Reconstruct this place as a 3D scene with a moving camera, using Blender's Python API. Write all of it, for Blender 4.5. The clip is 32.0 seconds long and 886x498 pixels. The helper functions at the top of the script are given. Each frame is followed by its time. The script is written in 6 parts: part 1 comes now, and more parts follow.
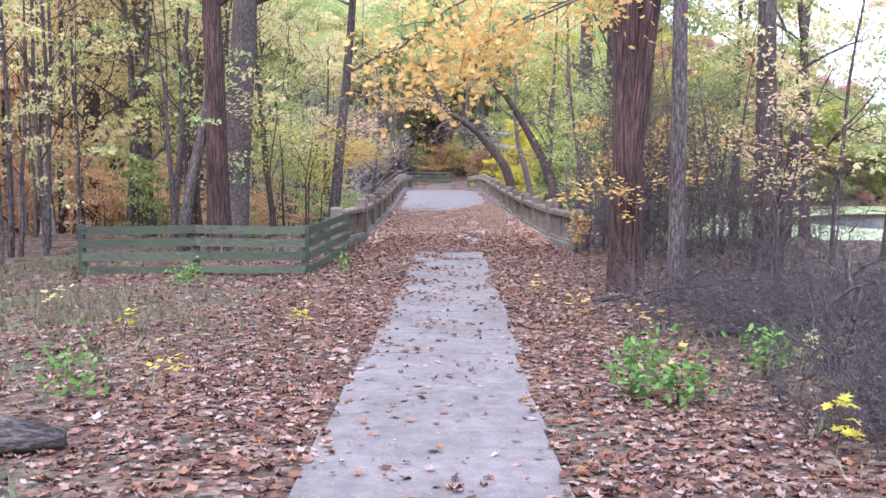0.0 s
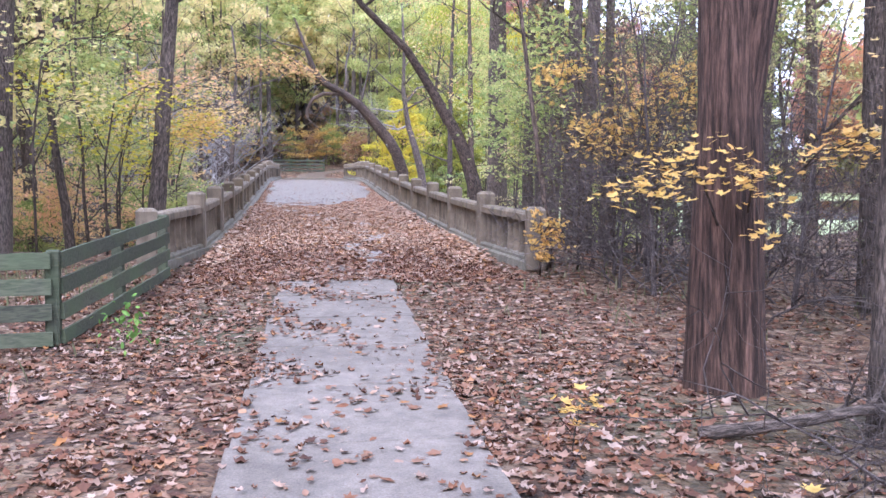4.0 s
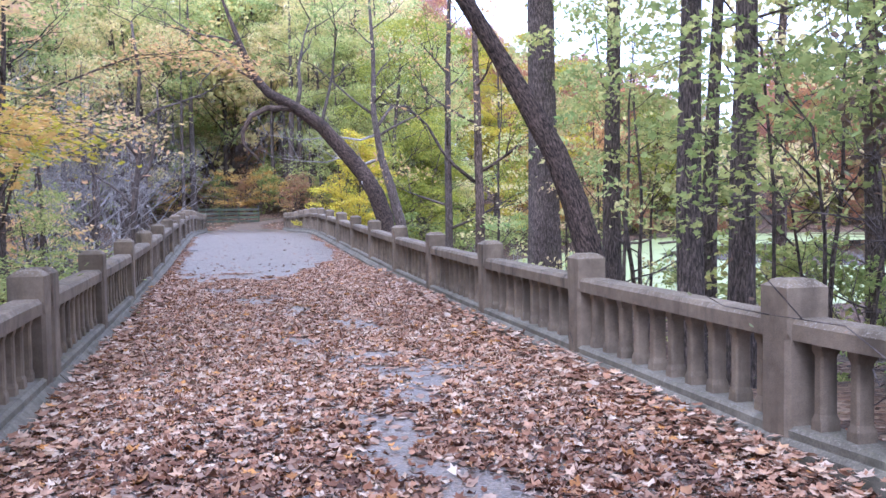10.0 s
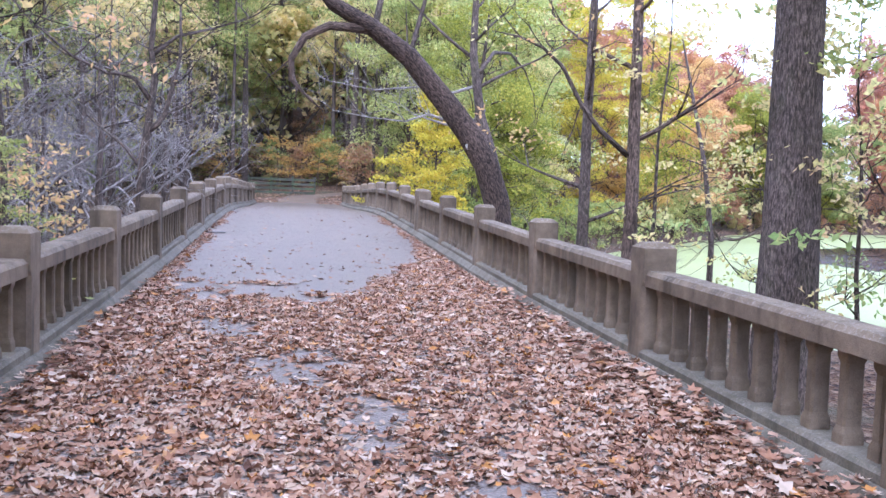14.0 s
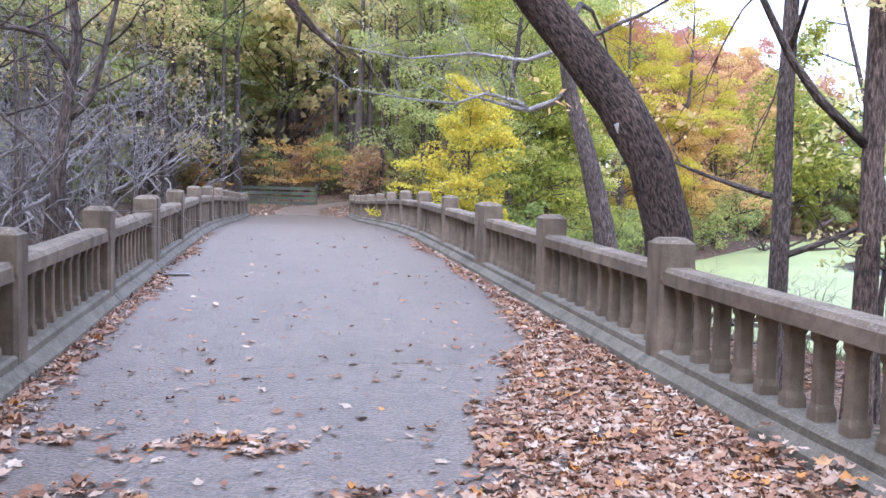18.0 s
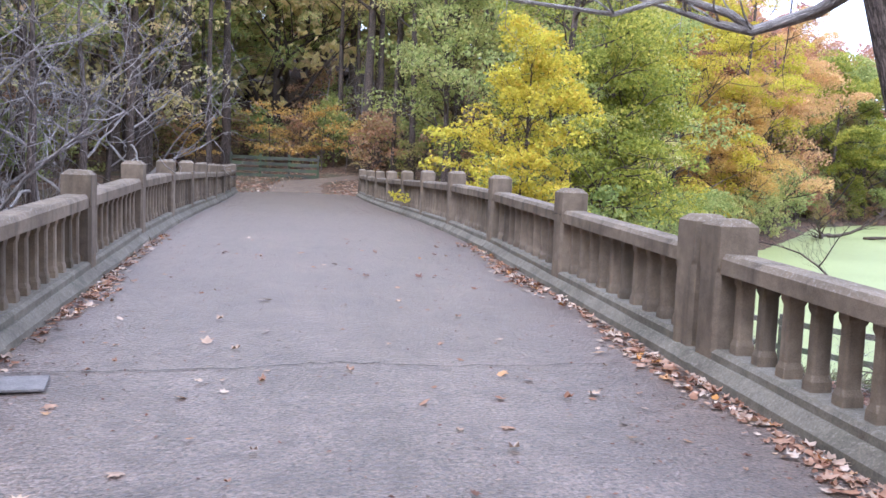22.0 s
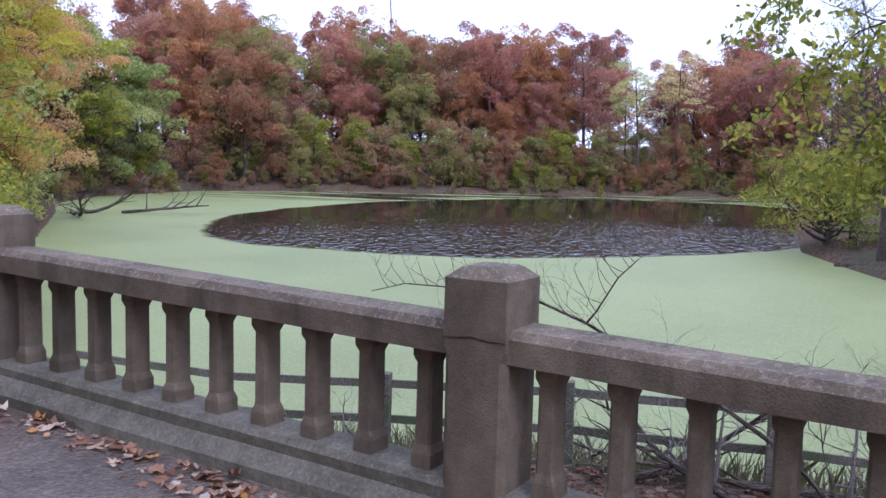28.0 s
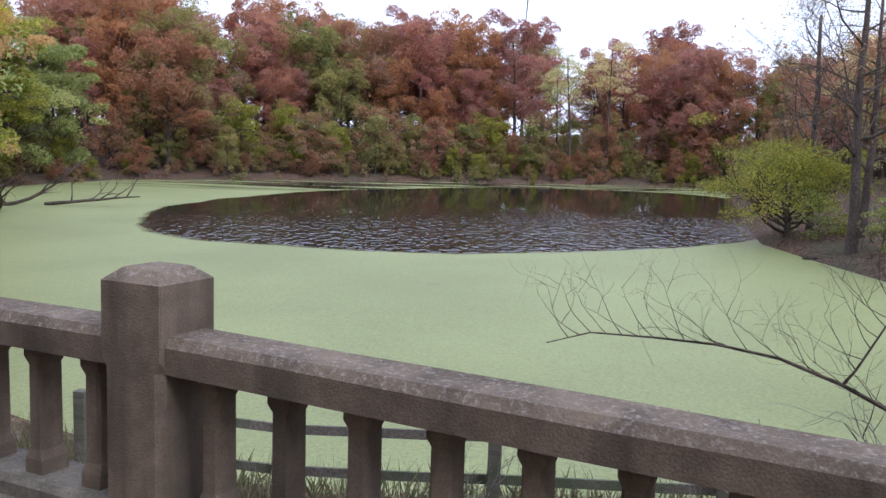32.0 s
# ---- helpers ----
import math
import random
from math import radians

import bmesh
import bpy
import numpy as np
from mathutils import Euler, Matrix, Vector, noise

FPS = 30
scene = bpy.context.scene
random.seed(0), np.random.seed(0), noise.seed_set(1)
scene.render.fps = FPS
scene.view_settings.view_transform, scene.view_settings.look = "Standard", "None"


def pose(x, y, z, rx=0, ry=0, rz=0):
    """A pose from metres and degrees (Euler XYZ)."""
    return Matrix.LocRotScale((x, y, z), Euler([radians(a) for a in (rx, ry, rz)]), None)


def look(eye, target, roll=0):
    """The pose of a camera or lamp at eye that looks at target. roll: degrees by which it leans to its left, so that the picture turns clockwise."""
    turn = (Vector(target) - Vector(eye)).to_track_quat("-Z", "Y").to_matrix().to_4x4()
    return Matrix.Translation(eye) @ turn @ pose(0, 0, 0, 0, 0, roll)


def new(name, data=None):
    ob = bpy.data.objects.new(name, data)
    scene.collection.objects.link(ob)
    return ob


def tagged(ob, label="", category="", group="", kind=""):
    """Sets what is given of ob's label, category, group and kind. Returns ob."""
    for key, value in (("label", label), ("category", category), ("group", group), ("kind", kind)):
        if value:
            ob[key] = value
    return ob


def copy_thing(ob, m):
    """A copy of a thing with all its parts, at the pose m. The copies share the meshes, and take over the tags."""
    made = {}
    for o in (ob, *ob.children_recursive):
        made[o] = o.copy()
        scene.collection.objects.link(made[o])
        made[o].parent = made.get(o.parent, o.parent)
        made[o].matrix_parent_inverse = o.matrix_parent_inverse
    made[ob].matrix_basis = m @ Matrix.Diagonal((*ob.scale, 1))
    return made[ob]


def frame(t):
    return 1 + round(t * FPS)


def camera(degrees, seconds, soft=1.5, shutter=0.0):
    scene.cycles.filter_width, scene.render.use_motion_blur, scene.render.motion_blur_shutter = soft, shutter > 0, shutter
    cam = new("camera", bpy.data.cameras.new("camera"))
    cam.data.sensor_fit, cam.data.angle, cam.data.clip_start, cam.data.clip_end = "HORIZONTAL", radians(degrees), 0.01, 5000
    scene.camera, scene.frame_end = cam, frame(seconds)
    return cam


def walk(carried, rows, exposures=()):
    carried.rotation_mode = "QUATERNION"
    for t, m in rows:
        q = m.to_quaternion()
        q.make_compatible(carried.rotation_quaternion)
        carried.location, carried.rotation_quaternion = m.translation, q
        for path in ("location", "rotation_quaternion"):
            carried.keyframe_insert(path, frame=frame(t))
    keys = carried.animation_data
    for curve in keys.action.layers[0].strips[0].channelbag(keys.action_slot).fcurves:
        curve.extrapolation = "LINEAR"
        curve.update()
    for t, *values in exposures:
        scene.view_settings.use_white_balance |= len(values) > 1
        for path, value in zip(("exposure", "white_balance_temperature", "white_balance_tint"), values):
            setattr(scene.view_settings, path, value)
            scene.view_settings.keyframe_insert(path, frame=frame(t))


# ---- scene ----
cam = camera(52.0, 32.0)
PATH = [
    (0, (-0.227, 1.883, 1.73), (-0.201, 3.875, 1.559), 0.5),
    (0.5, (-0.159, 2.945, 1.725), (-0.137, 4.942, 1.612), 2.9),
    (1, (-0.095, 4.014, 1.735), (-0.089, 6.014, 1.753), 2.2),
    (1.5, (-0.061, 4.975, 1.666), (-0.051, 6.975, 1.669), 2.5),
    (2, (-0.087, 6.004, 1.645), (-0.014, 8.002, 1.613), 1.0),
    (2.5, (-0.162, 7.006, 1.62), (-0.079, 9.004, 1.6), 0.7),
    (3, (-0.223, 8.13, 1.579), (-0.085, 10.124, 1.516), -1.0),
    (3.5, (-0.277, 9.115, 1.546), (-0.097, 11.104, 1.439), -0.1),
    (4, (-0.275, 10.078, 1.537), (0.029, 12.045, 1.345), 0.3),
    (4.5, (-0.285, 11.195, 1.476), (0.142, 13.147, 1.401), 2.7),
    (6.5, (-0.604, 14.585, 1.719), (-0.011, 16.492, 1.624), 1.2),
    (7, (-0.55, 15.559, 1.652), (0.034, 17.469, 1.553), 1.3),
    (7.5, (-0.543, 16.474, 1.607), (-0.001, 18.391, 1.431), 0.3),
    (8, (-0.522, 17.479, 1.556), (0.054, 19.386, 1.378), -1.1),
    (8.5, (-0.518, 18.463, 1.48), (0.0, 20.385, 1.287), -1.8),
    (9, (-0.47, 19.386, 1.533), (0.052, 21.306, 1.338), -1.5),
    (9.5, (-0.538, 20.251, 1.539), (-0.076, 22.194, 1.442), -1.1),
    (10, (-0.41, 21.266, 1.476), (0.042, 23.212, 1.384), -0.9),
    (10.5, (-0.29, 22.2, 1.401), (0.137, 24.151, 1.301), -1.8),
    (11, (-0.25, 23.337, 1.424), (0.207, 25.281, 1.32), -1.0),
    (11.5, (-0.13, 24.402, 1.37), (0.345, 26.339, 1.225), -1.3),
    (12, (-0.113, 25.54, 1.372), (0.38, 27.472, 1.22), -0.8),
    (12.5, (-0.031, 26.427, 1.376), (0.453, 28.364, 1.262), -0.6),
    (13, (0.027, 27.438, 1.361), (0.486, 29.38, 1.222), -0.2),
    (13.5, (0.0, 28.366, 1.408), (0.396, 30.317, 1.217), 0.3),
    (14, (-0.058, 29.279, 1.459), (0.278, 31.246, 1.321), 2.0),
    (14.5, (-0.154, 30.213, 1.594), (0.084, 32.192, 1.428), -0.2),
    (16.5, (-0.298, 33.422, 1.541), (-0.051, 35.404, 1.427), 1.0),
    (17, (-0.227, 34.472, 1.523), (0.045, 36.449, 1.402), 1.5),
    (17.5, (-0.15, 35.473, 1.563), (0.212, 37.436, 1.43), 1.4),
    (18, (-0.068, 36.485, 1.517), (0.27, 38.452, 1.392), 1.3),
    (18.5, (-0.012, 37.437, 1.536), (0.32, 39.406, 1.412), 1.1),
    (19, (0.046, 38.416, 1.514), (0.344, 40.389, 1.386), 1.8),
    (19.5, (0.056, 39.398, 1.54), (0.363, 41.367, 1.367), 2.6),
    (20, (0.055, 40.406, 1.563), (0.354, 42.375, 1.384), 2.4),
    (20.5, (0.052, 41.348, 1.601), (0.328, 43.317, 1.39), 1.9),
    (21, (0.024, 42.294, 1.607), (0.275, 44.268, 1.412), 1.8),
    (21.5, (-0.021, 43.251, 1.64), (0.291, 45.217, 1.448), 2.3),
    (22, (-0.082, 44.19, 1.676), (0.266, 46.15, 1.487), 2.4),
    (22.5, (-0.119, 45.105, 1.657), (0.451, 47.013, 1.472), 1.8),
    (23, (-0.147, 45.965, 1.700), (0.729, 47.753, 1.508), 1.7),
    (23.5, (-0.190, 46.810, 1.700), (0.864, 48.497, 1.494), 1.8),
    (24, (-0.200, 47.610, 1.730), (0.958, 49.227, 1.517), 1.8),
    (24.5, (-0.200, 48.350, 1.770), (1.072, 49.877, 1.547), 1.7),
    (25, (-0.140, 49.030, 1.790), (1.191, 50.508, 1.577), 1.7),
    (25.5, (-0.090, 49.690, 1.800), (1.310, 51.105, 1.605), 1.8),
    (26, (-0.055, 50.395, 1.790), (1.431, 51.719, 1.598), 1.9),
    (26.5, (-0.090, 50.930, 1.810), (1.473, 52.164, 1.622), 1.9),
    (28.5, (-0.255, 52.294, 1.909), (1.46, 53.302, 1.704), 1.5),
    (29, (-0.265, 52.558, 1.92), (1.454, 53.561, 1.719), 1.6),
    (29.5, (-0.223, 52.886, 1.945), (1.497, 53.885, 1.742), 1.8),
    (30, (-0.173, 53.227, 1.952), (1.548, 54.228, 1.753), 1.7),
    (30.5, (-0.134, 53.625, 1.958), (1.609, 54.588, 1.766), 1.9),
    (31, (0.01, 53.967, 1.971), (1.751, 54.931, 1.774), 2.1),
    (31.5, (0.242, 54.309, 1.987), (1.984, 55.271, 1.788), 2.1),
    (32, (0.469, 54.691, 2.008), (2.256, 55.558, 1.778), 1.7),
]
EXPOSURE = [(0, 1.67, 5050, 20), (0.5, 1.53, 4900, 20), (1, 1.45, 4820, 20), (2, 1.5, 5060, 20), (3, 1.52, 5120, 20), (4, 1.72, 5080, 19), (7, 1.41, 5150, 17), (8, 1.83, 4980, 18), (9, 1.7, 4950, 18), (10, 1.48, 4780, 20), (12, 1.6, 4850, 21), (14, 1.6, 4880, 20), (17, 1.53, 4920, 17), (20, 1.57, 5090, 16), (23, 1.36, 5140, 15), (24, 1.4, 5000, 14), (25, 0.88, 4840, 18), (26, 0.5, 4950, 18), (29, 0.4, 5010, 20), (31, 0.28, 5100, 19), (32, 0.32, 5420, 16)]
walk(cam, [(t, look(eye, target, roll)) for t, eye, target, roll in PATH], EXPOSURE)

# ---- light ----
SUN_ELEVATION, SUN_TURN = 48, 205
world = bpy.data.worlds.new("overcast_sky")
scene.world = world
world.use_nodes = True
wn, wl = world.node_tree.nodes, world.node_tree.links
wn.clear()
w_out, w_bg = wn.new("ShaderNodeOutputWorld"), wn.new("ShaderNodeBackground")
w_sky, w_mix = wn.new("ShaderNodeTexSky"), wn.new("ShaderNodeMix")
w_sky.sky_type, w_sky.sun_disc = "NISHITA", False
w_sky.sun_elevation, w_sky.sun_rotation = radians(SUN_ELEVATION), radians(SUN_TURN)
w_sky.dust_density, w_sky.air_density = 3.0, 1.0
w_mix.data_type = "RGBA"
w_mix.inputs["Factor"].default_value = 0.85
w_mix.inputs["B"].default_value = (9.4, 9.5, 10.2, 1)  # the closed cloud cover
wl.new(w_sky.outputs["Color"], w_mix.inputs["A"])
wl.new(w_mix.outputs["Result"], w_bg.inputs["Color"])
w_bg.inputs["Strength"].default_value = 0.12
wl.new(w_bg.outputs["Background"], w_out.inputs["Surface"])

sun_data = bpy.data.lights.new("sun", "SUN")
sun_data.energy, sun_data.angle, sun_data.color = 1.2, radians(25), (1.0, 0.96, 0.9)
sun = new("sun", sun_data)
a, e = radians(SUN_TURN), radians(SUN_ELEVATION)
sun.matrix_world = look((0, 0, 30), (-math.sin(a) * math.cos(e), -math.cos(a) * math.cos(e), 30 - math.sin(e)))

# ---- materials ----


def nodes_of(name, rough=0.8):
    m = bpy.data.materials.new(name)
    m.use_nodes = True
    nt = m.node_tree
    b = nt.nodes["Principled BSDF"]
    b.inputs["Roughness"].default_value = rough
    b.inputs["Specular IOR Level"].default_value = 0.3
    return m, nt, b


def put(nt, kind, **inputs):
    n = nt.nodes.new(kind)
    for key, value in inputs.items():
        socket = n.inputs[key.replace("_", " ")]
        if hasattr(value, "outputs"):
            nt.links.new(value.outputs[0], socket)
        elif isinstance(value, bpy.types.NodeSocket):
            nt.links.new(value, socket)
        else:
            socket.default_value = value
    return n


def coords(nt, scale=(1, 1, 1), world_space=False):
    c = nt.nodes.new("ShaderNodeNewGeometry" if world_space else "ShaderNodeTexCoord")
    out = c.outputs["Position"] if world_space else c.outputs["Object"]
    return put(nt, "ShaderNodeMapping", Vector=out, Scale=scale)


def ramp(nt, fac, stops):
    r = put(nt, "ShaderNodeValToRGB", Fac=fac)
    while len(r.color_ramp.elements) < len(stops):
        r.color_ramp.elements.new(0.5)
    for el, (at, c) in zip(r.color_ramp.elements, stops):
        el.position, el.color = at, (*c, 1)
    return r


def mixed(nt, fac, a_, b_, mode="MIX"):
    n = nt.nodes.new("ShaderNodeMix")
    n.data_type, n.blend_type = "RGBA", mode
    for socket, value in ((n.inputs["Factor"], fac), (n.inputs["A"], a_), (n.inputs["B"], b_)):
        if hasattr(value, "outputs"):
            nt.links.new(value.outputs[0], socket)
        elif isinstance(value, bpy.types.NodeSocket):
            nt.links.new(value, socket)
        elif isinstance(value, tuple):
            socket.default_value = (*value, 1)
        else:
            socket.default_value = value
    return n.outputs["Result"]


def math_node(nt, op, a_, b_=0.0):
    n = nt.nodes.new("ShaderNodeMath")
    n.operation = op
    for socket, value in ((n.inputs[0], a_), (n.inputs[1], b_)):
        if hasattr(value, "outputs"):
            nt.links.new(value.outputs[0], socket)
        elif isinstance(value, bpy.types.NodeSocket):
            nt.links.new(value, socket)
        else:
            socket.default_value = value
    return n.outputs[0]


def rough_bump(nt, b, height, strength=0.5, distance=0.02):
    n = put(nt, "ShaderNodeBump", Strength=strength, Distance=distance)
    nt.links.new(height if isinstance(height, bpy.types.NodeSocket) else height.outputs[0], n.inputs["Height"])
    nt.links.new(n.outputs[0], b.inputs["Normal"])


def bark(name, dark, light, ridge=1.0, moss=0.0, strip=8.0):
    m, nt, b = nodes_of(name, 0.92)
    stem = nt.nodes.new("ShaderNodeAttribute")
    stem.attribute_name = "stem"
    c = put(nt, "ShaderNodeMapping", Vector=stem.outputs["Vector"], Scale=(36 * ridge, 36 * ridge, strip))
    ridges = put(nt, "ShaderNodeTexNoise", Vector=c, Scale=1.0, Detail=5.0, Roughness=0.65, Distortion=0.4)
    blotch = put(nt, "ShaderNodeTexNoise", Vector=coords(nt, (1.2, 1.2, 0.5)), Scale=1.5, Detail=3.0)
    col = ramp(nt, ridges.outputs["Fac"], [(0.40, dark), (0.52, tuple(0.55 * v for v in light)), (0.64, light)])
    tone = ramp(nt, blotch.outputs["Fac"], [(0.3, (0.7, 0.68, 0.66)), (0.7, (1.15, 1.12, 1.1))])
    out = mixed(nt, 1.0, col.outputs[0], tone.outputs[0], "MULTIPLY")
    fine = put(nt, "ShaderNodeTexNoise", Vector=c, Scale=3.2, Detail=4.0, Roughness=0.7)
    out = mixed(nt, 1.0, out, ramp(nt, fine.outputs["Fac"], [(0.35, (0.62, 0.6, 0.58)), (0.65, (1.25, 1.22, 1.2))]).outputs[0], "MULTIPLY")
    if moss:
        green = put(nt, "ShaderNodeTexNoise", Vector=coords(nt, (2, 2, 1)), Scale=2.0, Detail=4.0)
        out = mixed(nt, ramp(nt, green.outputs["Fac"], [(0.52, (0, 0, 0)), (0.7, (moss, moss, moss))]).outputs[0], out, (0.10, 0.12, 0.05))
    nt.links.new(out, b.inputs["Base Color"])
    rough_bump(nt, b, ridges.outputs["Fac"], 1.0, 0.055)
    return m


def foliage(name, colors, glow_through=0.55, by_object=0.5, lift=1.5, grey=0.1):
    """Leaf colours picked leaf by leaf, with a shift from plant to plant."""
    m, nt, b = nodes_of(name, 0.7)
    b.inputs["Specular IOR Level"].default_value = 0.18
    colors = [tuple(min(0.85, lift * ((1 - grey) * v + grey * sum(c) / 3)) for v in c) for c in colors]
    island = nt.nodes.new("ShaderNodeNewGeometry").outputs["Random Per Island"]
    plant = nt.nodes.new("ShaderNodeObjectInfo").outputs["Random"]
    tuft = nt.nodes.new("ShaderNodeAttribute")
    tuft.attribute_name = "tuft"
    pick = math_node(nt, "ADD", math_node(nt, "MULTIPLY", island, 1 - by_object), math_node(nt, "MULTIPLY", plant, by_object))
    pick = math_node(nt, "ADD", math_node(nt, "MULTIPLY", pick, 0.66), math_node(nt, "MULTIPLY", tuft.outputs["Fac"], 0.34))
    n = len(colors)
    col = ramp(nt, pick, [(0.1 + 0.8 * i / max(n - 1, 1), c) for i, c in enumerate(colors)])
    fleck = put(nt, "ShaderNodeTexNoise", Vector=coords(nt, (1, 1, 1)), Scale=14.0, Detail=2.0)
    tone = ramp(nt, fleck.outputs["Fac"], [(0.3, (0.72, 0.72, 0.72)), (0.7, (1.2, 1.2, 1.2))])
    out = mixed(nt, 1.0, col.outputs[0], tone.outputs[0], "MULTIPLY")
    nt.links.new(out, b.inputs["Base Color"])
    t = nt.nodes.new("ShaderNodeBsdfTranslucent")
    nt.links.new(out, t.inputs["Color"])
    mix = nt.nodes.new("ShaderNodeMixShader")
    mix.inputs[0].default_value = glow_through
    nt.links.new(b.outputs[0], mix.inputs[1])
    nt.links.new(t.outputs[0], mix.inputs[2])
    nt.links.new(mix.outputs[0], nt.nodes["Material Output"].inputs["Surface"])
    return m


def masonry(name, dark, light, grain=60.0, stain=(0.16, 0.15, 0.12), bump=0.35, lichen=0.0, wear=0.5, speck=0.22):
    """Weathered concrete: fine aggregate, broad patches, dark run marks."""
    m, nt, b = nodes_of(name, 0.9)
    p = coords(nt, world_space=True)
    broad = put(nt, "ShaderNodeTexNoise", Vector=p, Scale=1.3, Detail=5.0, Roughness=0.6)
    fine = put(nt, "ShaderNodeTexNoise", Vector=p, Scale=grain, Detail=3.0, Roughness=0.7)
    pits = put(nt, "ShaderNodeTexVoronoi", Vector=p, Scale=grain * 0.8)
    col = ramp(nt, broad.outputs["Fac"], [(0.3, dark), (0.7, light)])
    tone = ramp(nt, fine.outputs["Fac"], [(0.3, (1 - speck * 1.25,) * 3), (0.7, (1 + speck,) * 3)])
    out = mixed(nt, 1.0, col.outputs[0], tone.outputs[0], "MULTIPLY")
    cloud = put(nt, "ShaderNodeTexNoise", Vector=p, Scale=8.0, Detail=6.0, Roughness=0.65)
    out = mixed(nt, 1.0, out, ramp(nt, cloud.outputs["Fac"], [(0.32, (0.78, 0.77, 0.76)), (0.68, (1.16, 1.15, 1.14))]).outputs[0], "MULTIPLY")
    runs = put(nt, "ShaderNodeTexNoise", Vector=coords(nt, (5, 5, 0.7), True), Scale=1.0, Detail=4.0)
    out = mixed(nt, ramp(nt, runs.outputs["Fac"], [(0.5, (0, 0, 0)), (0.72, (wear, wear, wear))]).outputs[0], out, stain)
    hollow = ramp(nt, pits.outputs["Distance"], [(0.05, (0.5, 0.47, 0.45)), (0.12, (1, 1, 1))])
    out = mixed(nt, ramp(nt, broad.outputs["Fac"], [(0.5, (0.05,) * 3), (0.64, (0.7,) * 3)]).outputs[0], out, mixed(nt, 1.0, out, hollow.outputs[0], "MULTIPLY"))
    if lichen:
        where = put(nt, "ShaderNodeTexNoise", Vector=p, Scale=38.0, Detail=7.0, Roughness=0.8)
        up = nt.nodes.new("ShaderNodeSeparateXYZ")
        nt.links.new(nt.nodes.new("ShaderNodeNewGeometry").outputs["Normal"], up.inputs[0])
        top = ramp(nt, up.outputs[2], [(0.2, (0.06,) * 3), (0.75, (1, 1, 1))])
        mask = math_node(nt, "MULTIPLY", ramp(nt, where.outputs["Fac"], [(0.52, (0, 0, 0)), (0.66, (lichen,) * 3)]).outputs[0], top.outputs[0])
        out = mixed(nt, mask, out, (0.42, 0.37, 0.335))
    nt.links.new(out, b.inputs["Base Color"])
    h = math_node(nt, "ADD", math_node(nt, "MULTIPLY", fine.outputs["Fac"], 0.6), math_node(nt, "MULTIPLY", pits.outputs["Distance"], 0.6))
    rough_bump(nt, b, h, bump, 0.012)
    return m


def planks(name, dark, light):
    m, nt, b = nodes_of(name, 0.85)
    c = coords(nt, (3, 40, 40))
    grain = put(nt, "ShaderNodeTexNoise", Vector=c, Scale=1.0, Detail=5.0, Distortion=0.6)
    algae = put(nt, "ShaderNodeTexNoise", Vector=coords(nt, world_space=True), Scale=1.6, Detail=4.0)
    rnd = nt.nodes.new("ShaderNodeObjectInfo").outputs["Random"]
    col = ramp(nt, grain.outputs["Fac"], [(0.3, dark), (0.7, light)])
    out = mixed(nt, ramp(nt, algae.outputs["Fac"], [(0.4, (0, 0, 0)), (0.65, (0.8, 0.8, 0.8))]).outputs[0], col.outputs[0], (0.07, 0.09, 0.045))
    tone = ramp(nt, rnd, [(0.0, (0.8, 0.8, 0.8)), (1.0, (1.2, 1.2, 1.2))])
    out = mixed(nt, 1.0, out, tone.outputs[0], "MULTIPLY")
    nt.links.new(out, b.inputs["Base Color"])
    rough_bump(nt, b, grain.outputs["Fac"], 0.4, 0.01)
    return m


def litter_ground():
    """Soil under rotting leaves, with grassy and bare patches."""
    m, nt, b = nodes_of("leaf_litter_soil", 0.95)
    p = coords(nt, world_space=True)
    cells = put(nt, "ShaderNodeTexVoronoi", Vector=p, Scale=9.0)
    cells2 = put(nt, "ShaderNodeTexVoronoi", Vector=p, Scale=21.0)
    sep = nt.nodes.new("ShaderNodeSeparateColor")
    nt.links.new(cells.outputs["Color"], sep.inputs[0])
    leafy = ramp(nt, sep.outputs[0], [(0.0, (0.05, 0.034, 0.028)), (0.35, (0.11, 0.062, 0.04)), (0.7, (0.17, 0.107, 0.068)), (1.0, (0.23, 0.165, 0.12))])
    sep2 = nt.nodes.new("ShaderNodeSeparateColor")
    nt.links.new(cells2.outputs["Color"], sep2.inputs[0])
    leafy2 = ramp(nt, sep2.outputs[0], [(0.0, (0.6, 0.6, 0.6)), (1.0, (1.3, 1.25, 1.2))])
    out = mixed(nt, 1.0, leafy.outputs[0], leafy2.outputs[0], "MULTIPLY")
    broad = put(nt, "ShaderNodeTexNoise", Vector=p, Scale=0.35, Detail=5.0)
    out = mixed(nt, ramp(nt, broad.outputs["Fac"], [(0.5, (0, 0, 0)), (0.68, (0.75, 0.75, 0.75))]).outputs[0], out, (0.085, 0.085, 0.05))
    nt.links.new(out, b.inputs["Base Color"])
    rough_bump(nt, b, math_node(nt, "ADD", cells.outputs["Distance"], cells2.outputs["Distance"]), 0.9, 0.05)
    return m


